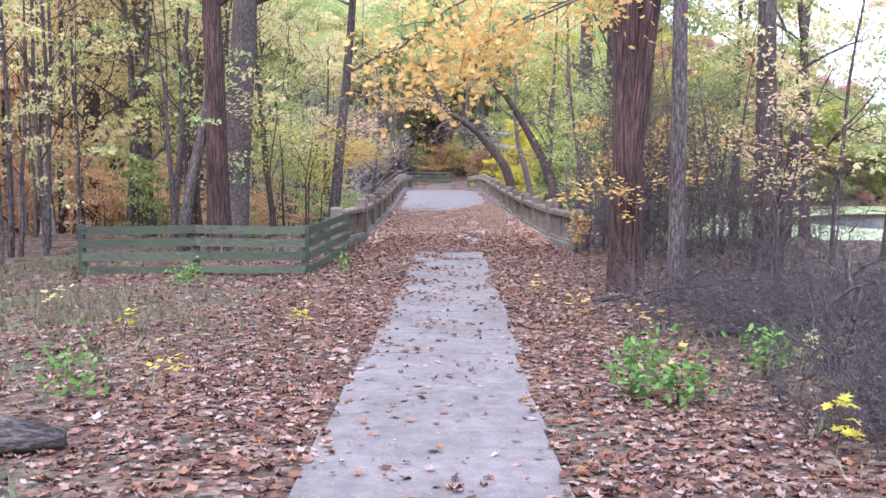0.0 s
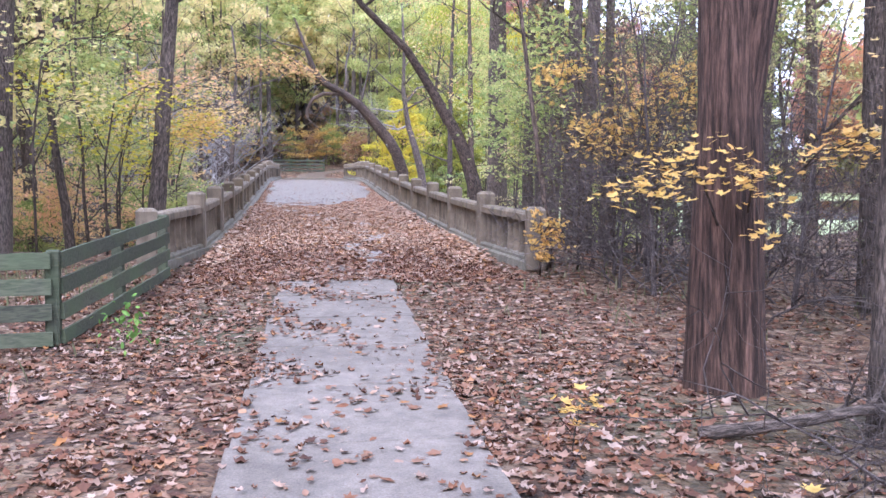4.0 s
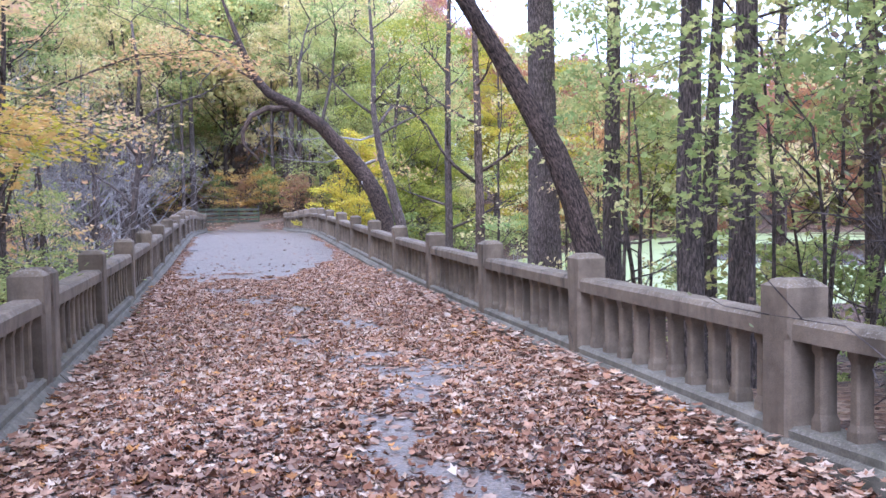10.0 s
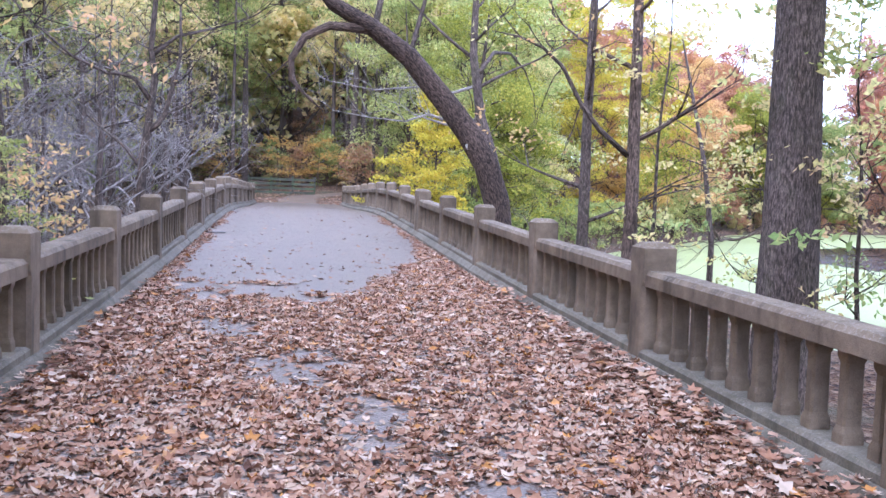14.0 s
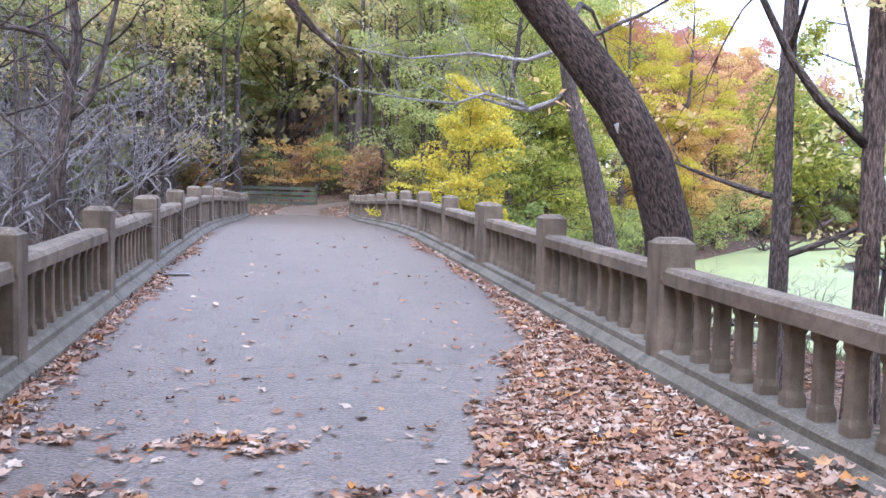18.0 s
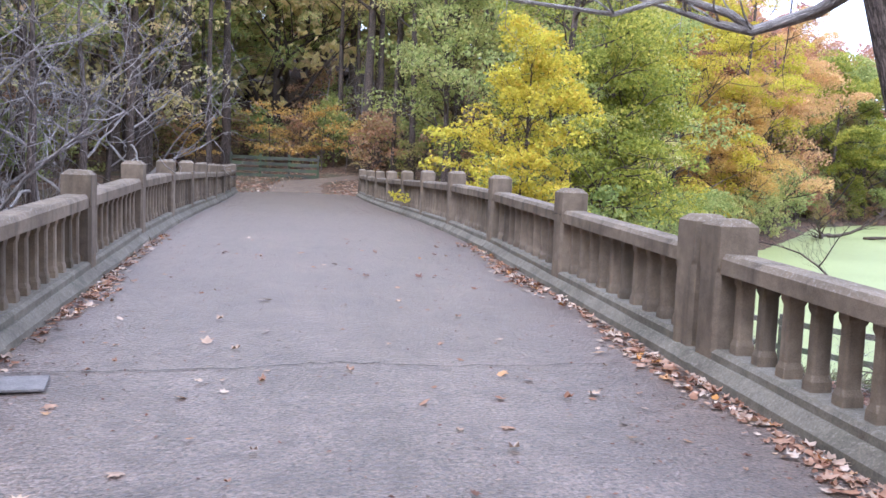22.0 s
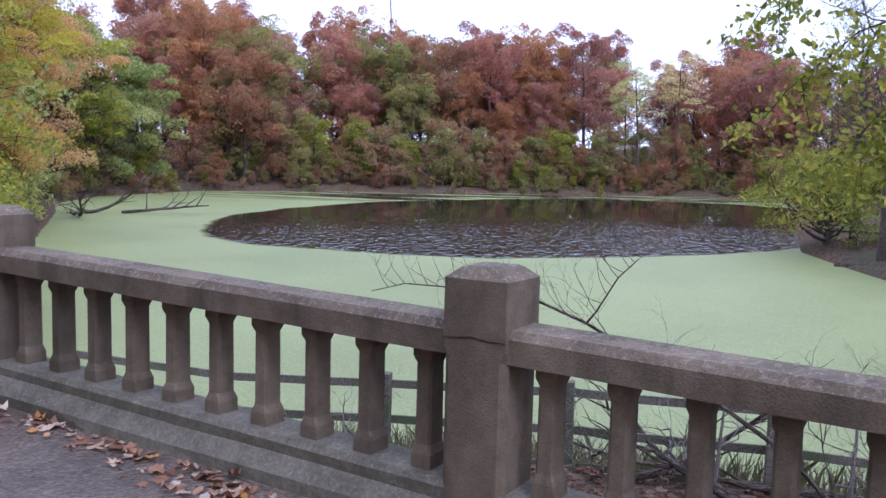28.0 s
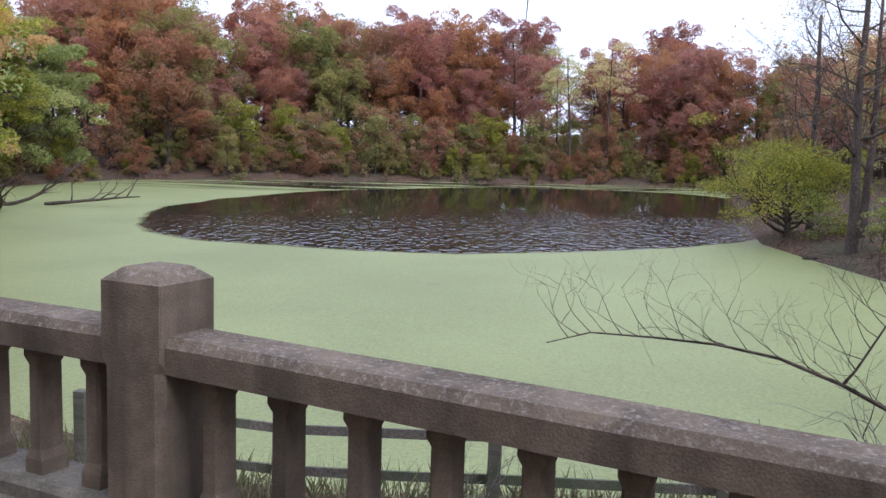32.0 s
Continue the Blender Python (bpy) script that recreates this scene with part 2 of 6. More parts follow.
def pond_surface():
    """Dark rippled water with a closed cover of duckweed around one open patch and streaks on its far side."""
    m, nt, b = nodes_of("pond_water_and_duckweed", 0.55)
    pos = nt.nodes.new("ShaderNodeNewGeometry").outputs["Position"]
    turned = put(nt, "ShaderNodeMapping", Vector=pos)
    turned.vector_type = "TEXTURE"
    turned.inputs["Location"].default_value = OPEN_WATER[0]
    turned.inputs["Rotation"].default_value = (0, 0, OPEN_WATER[1])
    turned.inputs["Scale"].default_value = OPEN_WATER[2]
    wobble = put(nt, "ShaderNodeTexNoise", Vector=pos, Scale=0.12, Detail=4.0)
    length = nt.nodes.new("ShaderNodeVectorMath")
    length.operation = "LENGTH"
    nt.links.new(turned.outputs[0], length.inputs[0])
    edge = math_node(nt, "ADD", length.outputs["Value"], math_node(nt, "MULTIPLY", math_node(nt, "SUBTRACT", wobble.outputs["Fac"], 0.5), 0.12))
    drift = put(nt, "ShaderNodeMapping", Vector=pos)
    drift.vector_type = "TEXTURE"
    drift.inputs["Rotation"].default_value = (0, 0, radians(-64))
    drift.inputs["Scale"].default_value = (16, 2.2, 1)
    streak = put(nt, "ShaderNodeTexNoise", Vector=drift, Scale=1.0, Detail=5.0)
    far = put(nt, "ShaderNodeMapping", Vector=pos)
    far.vector_type = "TEXTURE"
    far.inputs["Location"].default_value = STREAKS[0]
    far.inputs["Rotation"].default_value = (0, 0, STREAKS[1])
    far.inputs["Scale"].default_value = STREAKS[2]
    flen = nt.nodes.new("ShaderNodeVectorMath")
    flen.operation = "LENGTH"
    nt.links.new(far.outputs[0], flen.inputs[0])
    core = ramp(nt, edge, [(0.982, (1, 1, 1)), (1.0, (0, 0, 0))])
    in_far = ramp(nt, flen.outputs["Value"], [(0.55, (1, 1, 1)), (1.0, (0, 0, 0))])
    streaky = math_node(nt, "MULTIPLY", in_far.outputs[0], ramp(nt, streak.outputs["Fac"], [(0.43, (0, 0, 0)), (0.5, (1, 1, 1))]).outputs[0])
    crumbs = put(nt, "ShaderNodeTexNoise", Vector=pos, Scale=0.9, Detail=6.0)
    holes = ramp(nt, crumbs.outputs["Fac"], [(0.70, (0, 0, 0)), (0.74, (0.6, 0.6, 0.6))])
    open_ = math_node(nt, "MAXIMUM", core.outputs[0], streaky)
    broad = put(nt, "ShaderNodeTexNoise", Vector=pos, Scale=0.15, Detail=4.0)
    fine = put(nt, "ShaderNodeTexNoise", Vector=pos, Scale=18.0, Detail=4.0)
    weed = ramp(nt, broad.outputs["Fac"], [(0.3, (0.25, 0.275, 0.108)), (0.7, (0.315, 0.343, 0.14))])
    speck = ramp(nt, fine.outputs["Fac"], [(0.3, (0.8, 0.8, 0.78)), (0.7, (1.15, 1.15, 1.12))])
    col = mixed(nt, 1.0, weed.outputs[0], speck.outputs[0], "MULTIPLY")
    col = mixed(nt, holes.outputs[0], col, (0.2, 0.2, 0.12))
    nt.links.new(col, b.inputs["Base Color"])
    rough_bump(nt, b, fine.outputs["Fac"], 0.3, 0.01)
    w = nt.nodes.new("ShaderNodeBsdfPrincipled")
    w.inputs["Base Color"].default_value = (0.018, 0.017, 0.014, 1)
    w.inputs["Roughness"].default_value = 0.03
    w.inputs["IOR"].default_value = 1.33
    along = put(nt, "ShaderNodeMapping", Vector=pos)
    along.vector_type = "TEXTURE"
    along.inputs["Rotation"].default_value = (0, 0, radians(26))
    along.inputs["Scale"].default_value = (0.75, 0.34, 1)
    waves = put(nt, "ShaderNodeTexNoise", Vector=along, Scale=1.0, Detail=1.0)
    calm = put(nt, "ShaderNodeTexNoise", Vector=pos, Scale=0.06, Detail=2.0)
    bw = put(nt, "ShaderNodeBump", Distance=0.2)
    nt.links.new(waves.outputs["Fac"], bw.inputs["Height"])
    side = nt.nodes.new("ShaderNodeVectorMath")
    side.operation = "DOT_PRODUCT"
    nt.links.new(turned.outputs[0], side.inputs[0])
    side.inputs[1].default_value = (-0.85, -0.53, 0)
    breeze = math_node(nt, "ADD", side.outputs["Value"], math_node(nt, "MULTIPLY", math_node(nt, "SUBTRACT", calm.outputs["Fac"], 0.5), 0.9))
    nt.links.new(ramp(nt, breeze, [(0.16, (0.03,) * 3), (0.6, (0.95,) * 3)]).outputs[0], bw.inputs["Strength"])
    nt.links.new(bw.outputs[0], w.inputs["Normal"])
    mix = nt.nodes.new("ShaderNodeMixShader")
    nt.links.new(open_, mix.inputs[0])
    nt.links.new(b.outputs[0], mix.inputs[1])
    nt.links.new(w.outputs[0], mix.inputs[2])
    nt.links.new(mix.outputs[0], nt.nodes["Material Output"].inputs["Surface"])
    return m


WATER = -2.3
OPEN_WATER = ((62, 78, WATER), 0.0, (32, 20, 100))
STREAKS = ((86, 94, WATER), radians(-43), (40, 15, 100))

M_BARK = bark("brown_bark", (0.06, 0.044, 0.037), (0.30, 0.225, 0.19))
M_BARK_RED = bark("reddish_shaggy_bark", (0.028, 0.017, 0.014), (0.155, 0.092, 0.072), 0.8, 0.0, 2.4)
M_BARK_FURROW = bark("dark_furrowed_bark", (0.026, 0.02, 0.018), (0.21, 0.155, 0.132), 1.5, 0.0, 15.0)
M_BARK_GREY = bark("grey_bark", (0.06, 0.048, 0.043), (0.28, 0.225, 0.205), 1.3, 0.15, 11.0)
M_BARK_DARK = bark("dark_bark", (0.052, 0.042, 0.037), (0.24, 0.192, 0.168))
M_TWIG = bark("bare_twig_bark", (0.34, 0.315, 0.31), (0.72, 0.68, 0.67), 2.0)
M_BRUSH = bark("dark_brush_bark", (0.10, 0.082, 0.08), (0.29, 0.243, 0.238), 2.0)
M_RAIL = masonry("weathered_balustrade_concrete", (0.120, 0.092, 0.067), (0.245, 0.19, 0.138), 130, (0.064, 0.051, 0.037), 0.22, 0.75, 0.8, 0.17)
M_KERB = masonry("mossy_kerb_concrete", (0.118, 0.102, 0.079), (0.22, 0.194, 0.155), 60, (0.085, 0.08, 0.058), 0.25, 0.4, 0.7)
M_DECK = masonry("worn_bridge_deck", (0.098, 0.071, 0.058), (0.168, 0.123, 0.102), 46, (0.07, 0.048, 0.04), 0.65, 0.0, 0.75, 1.0)
M_DECK.node_tree.nodes["Principled BSDF"].inputs["Roughness"].default_value = 0.4
M_DECK.node_tree.nodes["Principled BSDF"].inputs["Specular IOR Level"].default_value = 0.65
M_DECK.node_tree.nodes["Principled BSDF"].inputs["Sheen Weight"].default_value = 0.44
M_DECK.node_tree.nodes["Principled BSDF"].inputs["Sheen Roughness"].default_value = 0.3
M_DECK.node_tree.nodes["Principled BSDF"].inputs["Sheen Tint"].default_value = (1.0, 0.88, 0.8, 1)
M_PATH = masonry("concrete_footpath", (0.146, 0.122, 0.106), (0.222, 0.187, 0.163), 70, (0.115, 0.098, 0.086), 0.45, 0.0, 0.6)
M_TRACK = masonry("trodden_earth", (0.13, 0.095, 0.07), (0.21, 0.155, 0.12), 40, (0.10, 0.07, 0.05), 0.5, 0.0, 0.6)
M_FENCE = planks("greenish_weathered_wood", (0.034, 0.036, 0.025), (0.10, 0.10, 0.066))
# Dark plank tone used on the far fence.
M_FENCE_DARK = planks("dark_grey_wood", (0.036, 0.034, 0.028), (0.10, 0.094, 0.076))
M_FENCE_PALE = planks("bleached_wood", (0.09, 0.078, 0.066), (0.22, 0.19, 0.165))
M_SOIL = litter_ground()
M_POND = pond_surface()
GREEN = [(0.13, 0.165, 0.05), (0.20, 0.235, 0.07), (0.31, 0.32, 0.10), (0.44, 0.39, 0.14)]
M_LEAF_GREEN = foliage("green_leaves", GREEN, 0.6, 0.4, 1.75, 0.08)
M_LEAF_DEEP = foliage("deep_green_leaves", [(0.11, 0.125, 0.024), (0.19, 0.205, 0.033), (0.29, 0.285, 0.045), (0.42, 0.355, 0.06)], 0.55, 0.1, 1.6, 0.04)
M_LEAF_MIX = foliage("green_and_yellow_leaves", [(0.17, 0.24, 0.065), (0.28, 0.33, 0.10), (0.48, 0.42, 0.15), (0.56, 0.42, 0.18), (0.56, 0.36, 0.20)], 0.58, 0.6, 1.7, 0.14)
M_LEAF_YELLOW = foliage("yellow_leaves", [(0.42, 0.39, 0.05), (0.55, 0.49, 0.06), (0.64, 0.53, 0.07), (0.64, 0.46, 0.07)], 0.5, 0.2, 1.08, 0.0)
M_LEAF_GOLD = foliage("golden_leaves", [(0.58, 0.39, 0.10), (0.64, 0.43, 0.13), (0.60, 0.33, 0.10)], 0.5, 0.2, 1.15, 0.03)
M_LEAF_ORANGE = foliage("orange_leaves", [(0.46, 0.36, 0.11), (0.51, 0.35, 0.12), (0.51, 0.30, 0.12), (0.47, 0.28, 0.14)], 0.5, 0.3)
M_LEAF_RED = foliage("russet_oak_leaves", [(0.20, 0.085, 0.07), (0.27, 0.10, 0.066), (0.36, 0.165, 0.075), (0.24, 0.135, 0.09), (0.30, 0.105, 0.068), (0.23, 0.125, 0.10), (0.36, 0.19, 0.09)], 0.55, 0.85, 2.05, 0.2)
M_LEAF_BROWN = foliage("brown_and_orange_oak_leaves", [(0.20, 0.13, 0.09), (0.28, 0.14, 0.08), (0.33, 0.15, 0.07), (0.25, 0.165, 0.095), (0.21, 0.115, 0.085)], 0.45, 0.6, 1.6, 0.05)
M_LEAF_ORANGE_DULL = foliage("dull_orange_oak_leaves", [(0.30, 0.17, 0.08), (0.36, 0.19, 0.08), (0.40, 0.18, 0.07), (0.33, 0.21, 0.10), (0.27, 0.16, 0.10)], 0.5, 0.6, 1.6, 0.08)
M_LEAF_OLIVE = foliage("olive_leaves", [(0.14, 0.15, 0.05), (0.21, 0.21, 0.065), (0.31, 0.27, 0.08), (0.27, 0.18, 0.11), (0.33, 0.17, 0.09), (0.17, 0.17, 0.07)], 0.45, 0.8, 1.6, 0.05)
M_LITTER = foliage("fallen_leaves", [(0.18, 0.09, 0.06), (0.30, 0.15, 0.09), (0.42, 0.225, 0.14), (0.47, 0.28, 0.19), (0.55, 0.39, 0.29), (0.67, 0.53, 0.43), (0.57, 0.27, 0.08)], 0.12, 0.0, 0.9, 0.0)
# A darker, redder leaf mix than M_LITTER.
M_LITTER_DARK = foliage("dark_fallen_leaves", [(0.075, 0.038, 0.03), (0.135, 0.062, 0.04), (0.23, 0.10, 0.055), (0.28, 0.16, 0.11), (0.44, 0.32, 0.26), (0.33, 0.15, 0.055)], 0.1, 0.0, 0.84, 0.0)
M_LEAF_TAN = foliage("pale_orange_leaves", [(0.46, 0.36, 0.14), (0.57, 0.38, 0.16), (0.57, 0.33, 0.2), (0.50, 0.40, 0.15)], 0.58, 0.5, 1.6, 0.08)
M_LEAF_DRY = foliage("withered_brown_leaves", [(0.10, 0.07, 0.055), (0.15, 0.10, 0.07), (0.24, 0.155, 0.10), (0.16, 0.17, 0.08), (0.22, 0.24, 0.09)], 0.3, 0.2, 1.1)
M_WEED = foliage("low_green_plants", [(0.05, 0.10, 0.02), (0.10, 0.18, 0.03), (0.17, 0.25, 0.05)], 0.3, 0.2)
M_GRASS = foliage("dry_grass", [(0.11, 0.10, 0.05), (0.16, 0.14, 0.08), (0.09, 0.11, 0.04), (0.20, 0.17, 0.12)], 0.2, 0.0)
M_SLAB = masonry("pale_grey_slab", (0.19, 0.172, 0.168), (0.26, 0.238, 0.232), 70, (0.24, 0.22, 0.2))
M_CRACK = masonry("dark_crack_lines", (0.04, 0.036, 0.032), (0.07, 0.06, 0.05), 60)
M_PLATE = nodes_of("white_painted_tag", 0.5)[0]
M_PLATE.node_tree.nodes["Principled BSDF"].inputs["Base Color"].default_value = (0.55, 0.53, 0.5, 1)

# ---- mesh helpers ----


def mesh_of(name, verts, faces, material=None, smooth=False):
    me = bpy.data.meshes.new(name)
    me.from_pydata([tuple(v) for v in verts], [], faces)
    me.update()
    if material:
        me.materials.append(material)
    if smooth:
        me.shade_smooth()
    return me


def piece(name, me, parent=None, label="", at=(0, 0, 0)):
    """One mesh object, under a thing or a part, or free."""
    ob = new(name, me)
    ob.location = at
    if parent:
        ob.parent = parent
    return tagged(ob, label)


def thing(name, label, category, group="", at=(0, 0, 0)):
    ob = new(name)
    ob.empty_display_size = 0.2
    ob.location = at
    return tagged(ob, label, category, group)


class Build:
    def __init__(self):
        self.v, self.f, self.stem = [], [], []

    def rings(self, rings, cap=True):
        """Skin rings of equal length, in order."""
        base, n = len(self.v), len(rings[0])
        for ring in rings:
            self.v.extend(ring)
        for k in range(len(rings) - 1):
            for j in range(n):
                a0, a1 = base + k * n + j, base + k * n + (j + 1) % n
                self.f.append((a0, a1, a1 + n, a0 + n))
        if cap:
            self.f.append(tuple(base + j for j in reversed(range(n))))
            self.f.append(tuple(base + (len(rings) - 1) * n + j for j in range(n)))
        return self

    def box(self, lo, hi, bevel=0.0):
        (x0, y0, z0), (x1, y1, z1), c = lo, hi, bevel

        def ring(z, i):
            return [(x0 + i, y0 + i + c, z), (x0 + i + c, y0 + i, z), (x1 - i - c, y0 + i, z), (x1 - i, y0 + i + c, z), (x1 - i, y1 - i - c, z), (x1 - i - c, y1 - i, z), (x0 + i + c, y1 - i, z), (x0 + i, y1 - i - c, z)]

        if c:
            return self.rings([ring(z0, c * 0.5), ring(z0 + c, 0), ring(z1 - c, 0), ring(z1, c)])
        return self.rings([[(x0, y0, z), (x1, y0, z), (x1, y1, z), (x0, y1, z)] for z in (z0, z1)])

    def tube(self, pts, radii, n=6, rough=0.0):
        pts = [Vector(p) for p in pts]
        rings, run, side = [], 0.0, Vector((1, 0.3, 0.2)).normalized()
        for k, p in enumerate(pts):
            d = (pts[min(k + 1, len(pts) - 1)] - pts[max(k - 1, 0)]).normalized()
            side = (side - d * side.dot(d))
            side = side.normalized() if side.length > 1e-4 else d.orthogonal().normalized()
            up, r = d.cross(side), radii[k]
            ring = []
            for j in range(n):
                a_ = math.tau * j / n
                rr = r * (1 + rough * math.sin(3 * a_ + p.z * 1.7) * 0.6 + rough * (random.random() - 0.5))
                ring.append(tuple(p + (side * math.cos(a_) + up * math.sin(a_)) * rr))
            rings.append(ring)
            run += (p - pts[k - 1]).length if k else 0.0
            self.stem.extend((r * math.cos(math.tau * j / n) + pts[0].x, r * math.sin(math.tau * j / n) + pts[0].y, run) for j in range(n))
        return self.rings(rings)

    def mesh(self, name, material, smooth=False):
        me = mesh_of(name, self.v, self.f, material, smooth)
        if len(self.stem) == len(self.v):
            me.attributes.new("stem", "FLOAT_VECTOR", "POINT").data.foreach_set("vector", np.array(self.stem, np.float32).ravel())
        return me


def wander(p, d, length, steps, bend, rnd, lift=0.0):
    """A crooked line from p along d."""
    pts, p, d = [Vector(p)], Vector(p), Vector(d).normalized()
    for _ in range(steps):
        d = (d + Vector((rnd.uniform(-bend, bend), rnd.uniform(-bend, bend), rnd.uniform(-bend, bend) + lift))).normalized()
        p = p + d * (length / steps)
        pts.append(p.copy())
    return pts


RHOMB = np.array([(0, -1, 0), (0.55, 0, 0.16), (0, 1, 0), (-0.55, 0, 0.16)])
OVAL = np.array([(0, -1, 0), (0.5, -0.35, 0.12), (0.42, 0.4, 0.12), (0, 1.1, 0), (-0.42, 0.4, 0.12), (-0.5, -0.35, 0.12)])
LOBES = [(0, -0.75), (0.19, -0.35), (0.7, -0.44), (0.53, -0.03), (0.97, 0.36), (0.45, 0.39), (0.34, 0.58), (0, 1.08), (-0.34, 0.58), (-0.45, 0.39), (-0.97, 0.36), (-0.53, -0.03), (-0.7, -0.44), (-0.19, -0.35)]
SCRAP = np.array([(0, -1, 0.3), (0.45, -0.55, 0.0), (0.62, 0.05, 0.32), (0.3, 0.5, 0.06), (0.1, 1.0, 0.42), (-0.35, 0.55, 0.1), (-0.6, 0.0, 0.38), (-0.4, -0.6, 0.04)])
MAPLE = np.array([(x, y, 0.28 * x * x + 0.16 * y * y) for x, y in LOBES])


def leaf_arrays(at, size, shape, rnd, lie=0.0, spread=0.35):
    """Leaves of one outline at the given places; lie: 0 turned anyhow, 1 flat on the ground."""
    at = np.asarray(at, float)
    n, k = len(at), len(shape)
    tilt = rnd.normal(size=(n, 3)) * (1 - lie) + np.array([0, 0, 1.0]) * (0.35 + 2.2 * lie) + rnd.normal(size=(n, 3)) * 0.35 * lie
    up = tilt / np.linalg.norm(tilt, axis=1, keepdims=True)
    along = rnd.normal(size=(n, 3))
    along -= up * (along * up).sum(1, keepdims=True)
    along /= np.linalg.norm(along, axis=1, keepdims=True)
    across = np.cross(along, up)
    s = size * (1 + spread * rnd.uniform(-1, 1, size=(n, 1)))
    curl = rnd.uniform(-0.8, 2.2, size=(n, 1))
    v = at[:, None, :] + s[:, :, None] * (shape[None, :, 0:1] * across[:, None, :] + shape[None, :, 1:2] * along[:, None, :]) + (s * curl)[:, :, None] * shape[None, :, 2:3] * up[:, None, :]
    return v.reshape(-1, 3), np.arange(n * k).reshape(n, k)


def tufts(tips, count, radius, dome, share, rnd):
    """Leaf places gathered into flat or domed tufts about some of the given points, and a number for each tuft."""
    tips = np.asarray(tips, float)
    centre = tips[rnd.choice(len(tips), max(5, int(len(tips) * share)), replace=False)]
    which = rnd.integers(0, len(centre), count)
    r, a_ = np.sqrt(rnd.random(count)), rnd.uniform(0, math.tau, count)
    big = rnd.uniform(0.6, 1.35, len(centre))[which] * radius
    tilt = rnd.normal(size=(len(centre), 2))[which] * 0.22
    x, y = r * np.cos(a_), r * np.sin(a_)
    z = dome * np.sqrt(1 - r * r) * rnd.choice([1, 1, 1, -0.4], count) + tilt[:, 0] * x + tilt[:, 1] * y + rnd.normal(size=count) * 0.09 - 0.12 * r * r
    return centre[which] + np.stack([x, y, z], -1) * big[:, None], rnd.random(len(centre))[which]


def leaf_mesh(name, at, size, shape, material, rnd, lie=0.0, spread=0.35, tuft=None):
    v, f = leaf_arrays(at, size, shape, rnd, lie, spread)
    me = bpy.data.meshes.new(name)
    n, k = f.shape
    me.vertices.add(len(v))
    me.vertices.foreach_set("co", v.astype(np.float32).ravel())
    me.loops.add(n * k)
    me.loops.foreach_set("vertex_index", f.astype(np.int32).ravel())
    me.polygons.add(n)
    me.polygons.foreach_set("loop_start", np.arange(0, n * k, k, dtype=np.int32))
    me.polygons.foreach_set("loop_total", np.full(n, k, dtype=np.int32))
    me.update(calc_edges=True)
    me.validate()
    tone = rnd.random(n) if tuft is None else tuft
    me.attributes.new("tuft", "FLOAT", "POINT").data.foreach_set("value", np.repeat(tone, k).astype(np.float32))
    me.materials.append(material)
    return me


# ---- plan ----
LEFT, RIGHT = -1.95, 2.87  # inner faces of the two balustrades
POSTS = [26.3, 29.73, 33.16, 36.59, 40.02, 43.45, 46.88, 50.31, 53.75, 57.1, 60.5, 63.9, 67.3, 70.7, 74.1, 77.5, 80.9]
LEVEL_Y = [-60, -6, 2, 6.5, 10.5, 17, 20, 23, 26.3, 29.7, 33.2, 36.6, 40, 43.5, 46.9, 50.3, 53.8, 57.1, 60.5, 63.9, 67.3, 70.7, 74.1, 77.5, 81, 86, 92, 100, 140]
LEVEL_Z = [0.15, 0.1, 0.05, -0.03, -0.13, -0.19, -0.16, -0.11, -0.09, -0.09, -0.075, -0.04, 0.02, 0.105, 0.195, 0.285, 0.37, 0.44, 0.45, 0.41, 0.35, 0.29, 0.24, 0.21, 0.2, 0.32, 0.62, 2.0, 13.0]
POND = [(12.5, 46), (11.8, 53.0), (10.7, 56.8), (8.8, 61), (9.5, 68), (14, 76), (20, 84), (25.7, 90.3), (35, 102), (41.5, 111), (50, 117), (65, 121), (80, 112.3), (94, 99.5), (103, 89), (110, 79), (112, 72), (90, 67.5), (64, 63), (46, 59.5), (39.5, 56.3), (36, 54.4), (28, 50.5), (18, 46)]


def path_mid(y):
    """The middle of the footpath."""
    return np.interp(y, [4, 7, 10.5, 13, 17, 23], [-0.26, -0.22, -0.14, 0.0, 0.07, 0.2])


def level(y):
    return float(np.interp(y, LEVEL_Y, LEVEL_Z))


def from_shore(x, y):
    """Distance from the pond's shore, below zero on the water."""
    x, y = np.asarray(x, float), np.asarray(y, float)
    best, inside = np.full(x.shape, 1e9), np.zeros(x.shape, bool)
    for (x0, y0), (x1, y1) in zip(POND, POND[1:] + POND[:1]):
        t = np.clip(((x - x0) * (x1 - x0) + (y - y0) * (y1 - y0)) / ((x1 - x0) ** 2 + (y1 - y0) ** 2), 0, 1)
        best = np.minimum(best, np.hypot(x - x0 - t * (x1 - x0), y - y0 - t * (y1 - y0)))
        inside ^= ((y0 > y) != (y1 > y)) & (x < (x1 - x0) * (y - y0) / (y1 - y0 + 1e-9) + x0)
    return np.where(inside, -best, best)


def smooth(t):
    t = np.clip(t, 0, 1)
    return t * t * (3 - 2 * t)


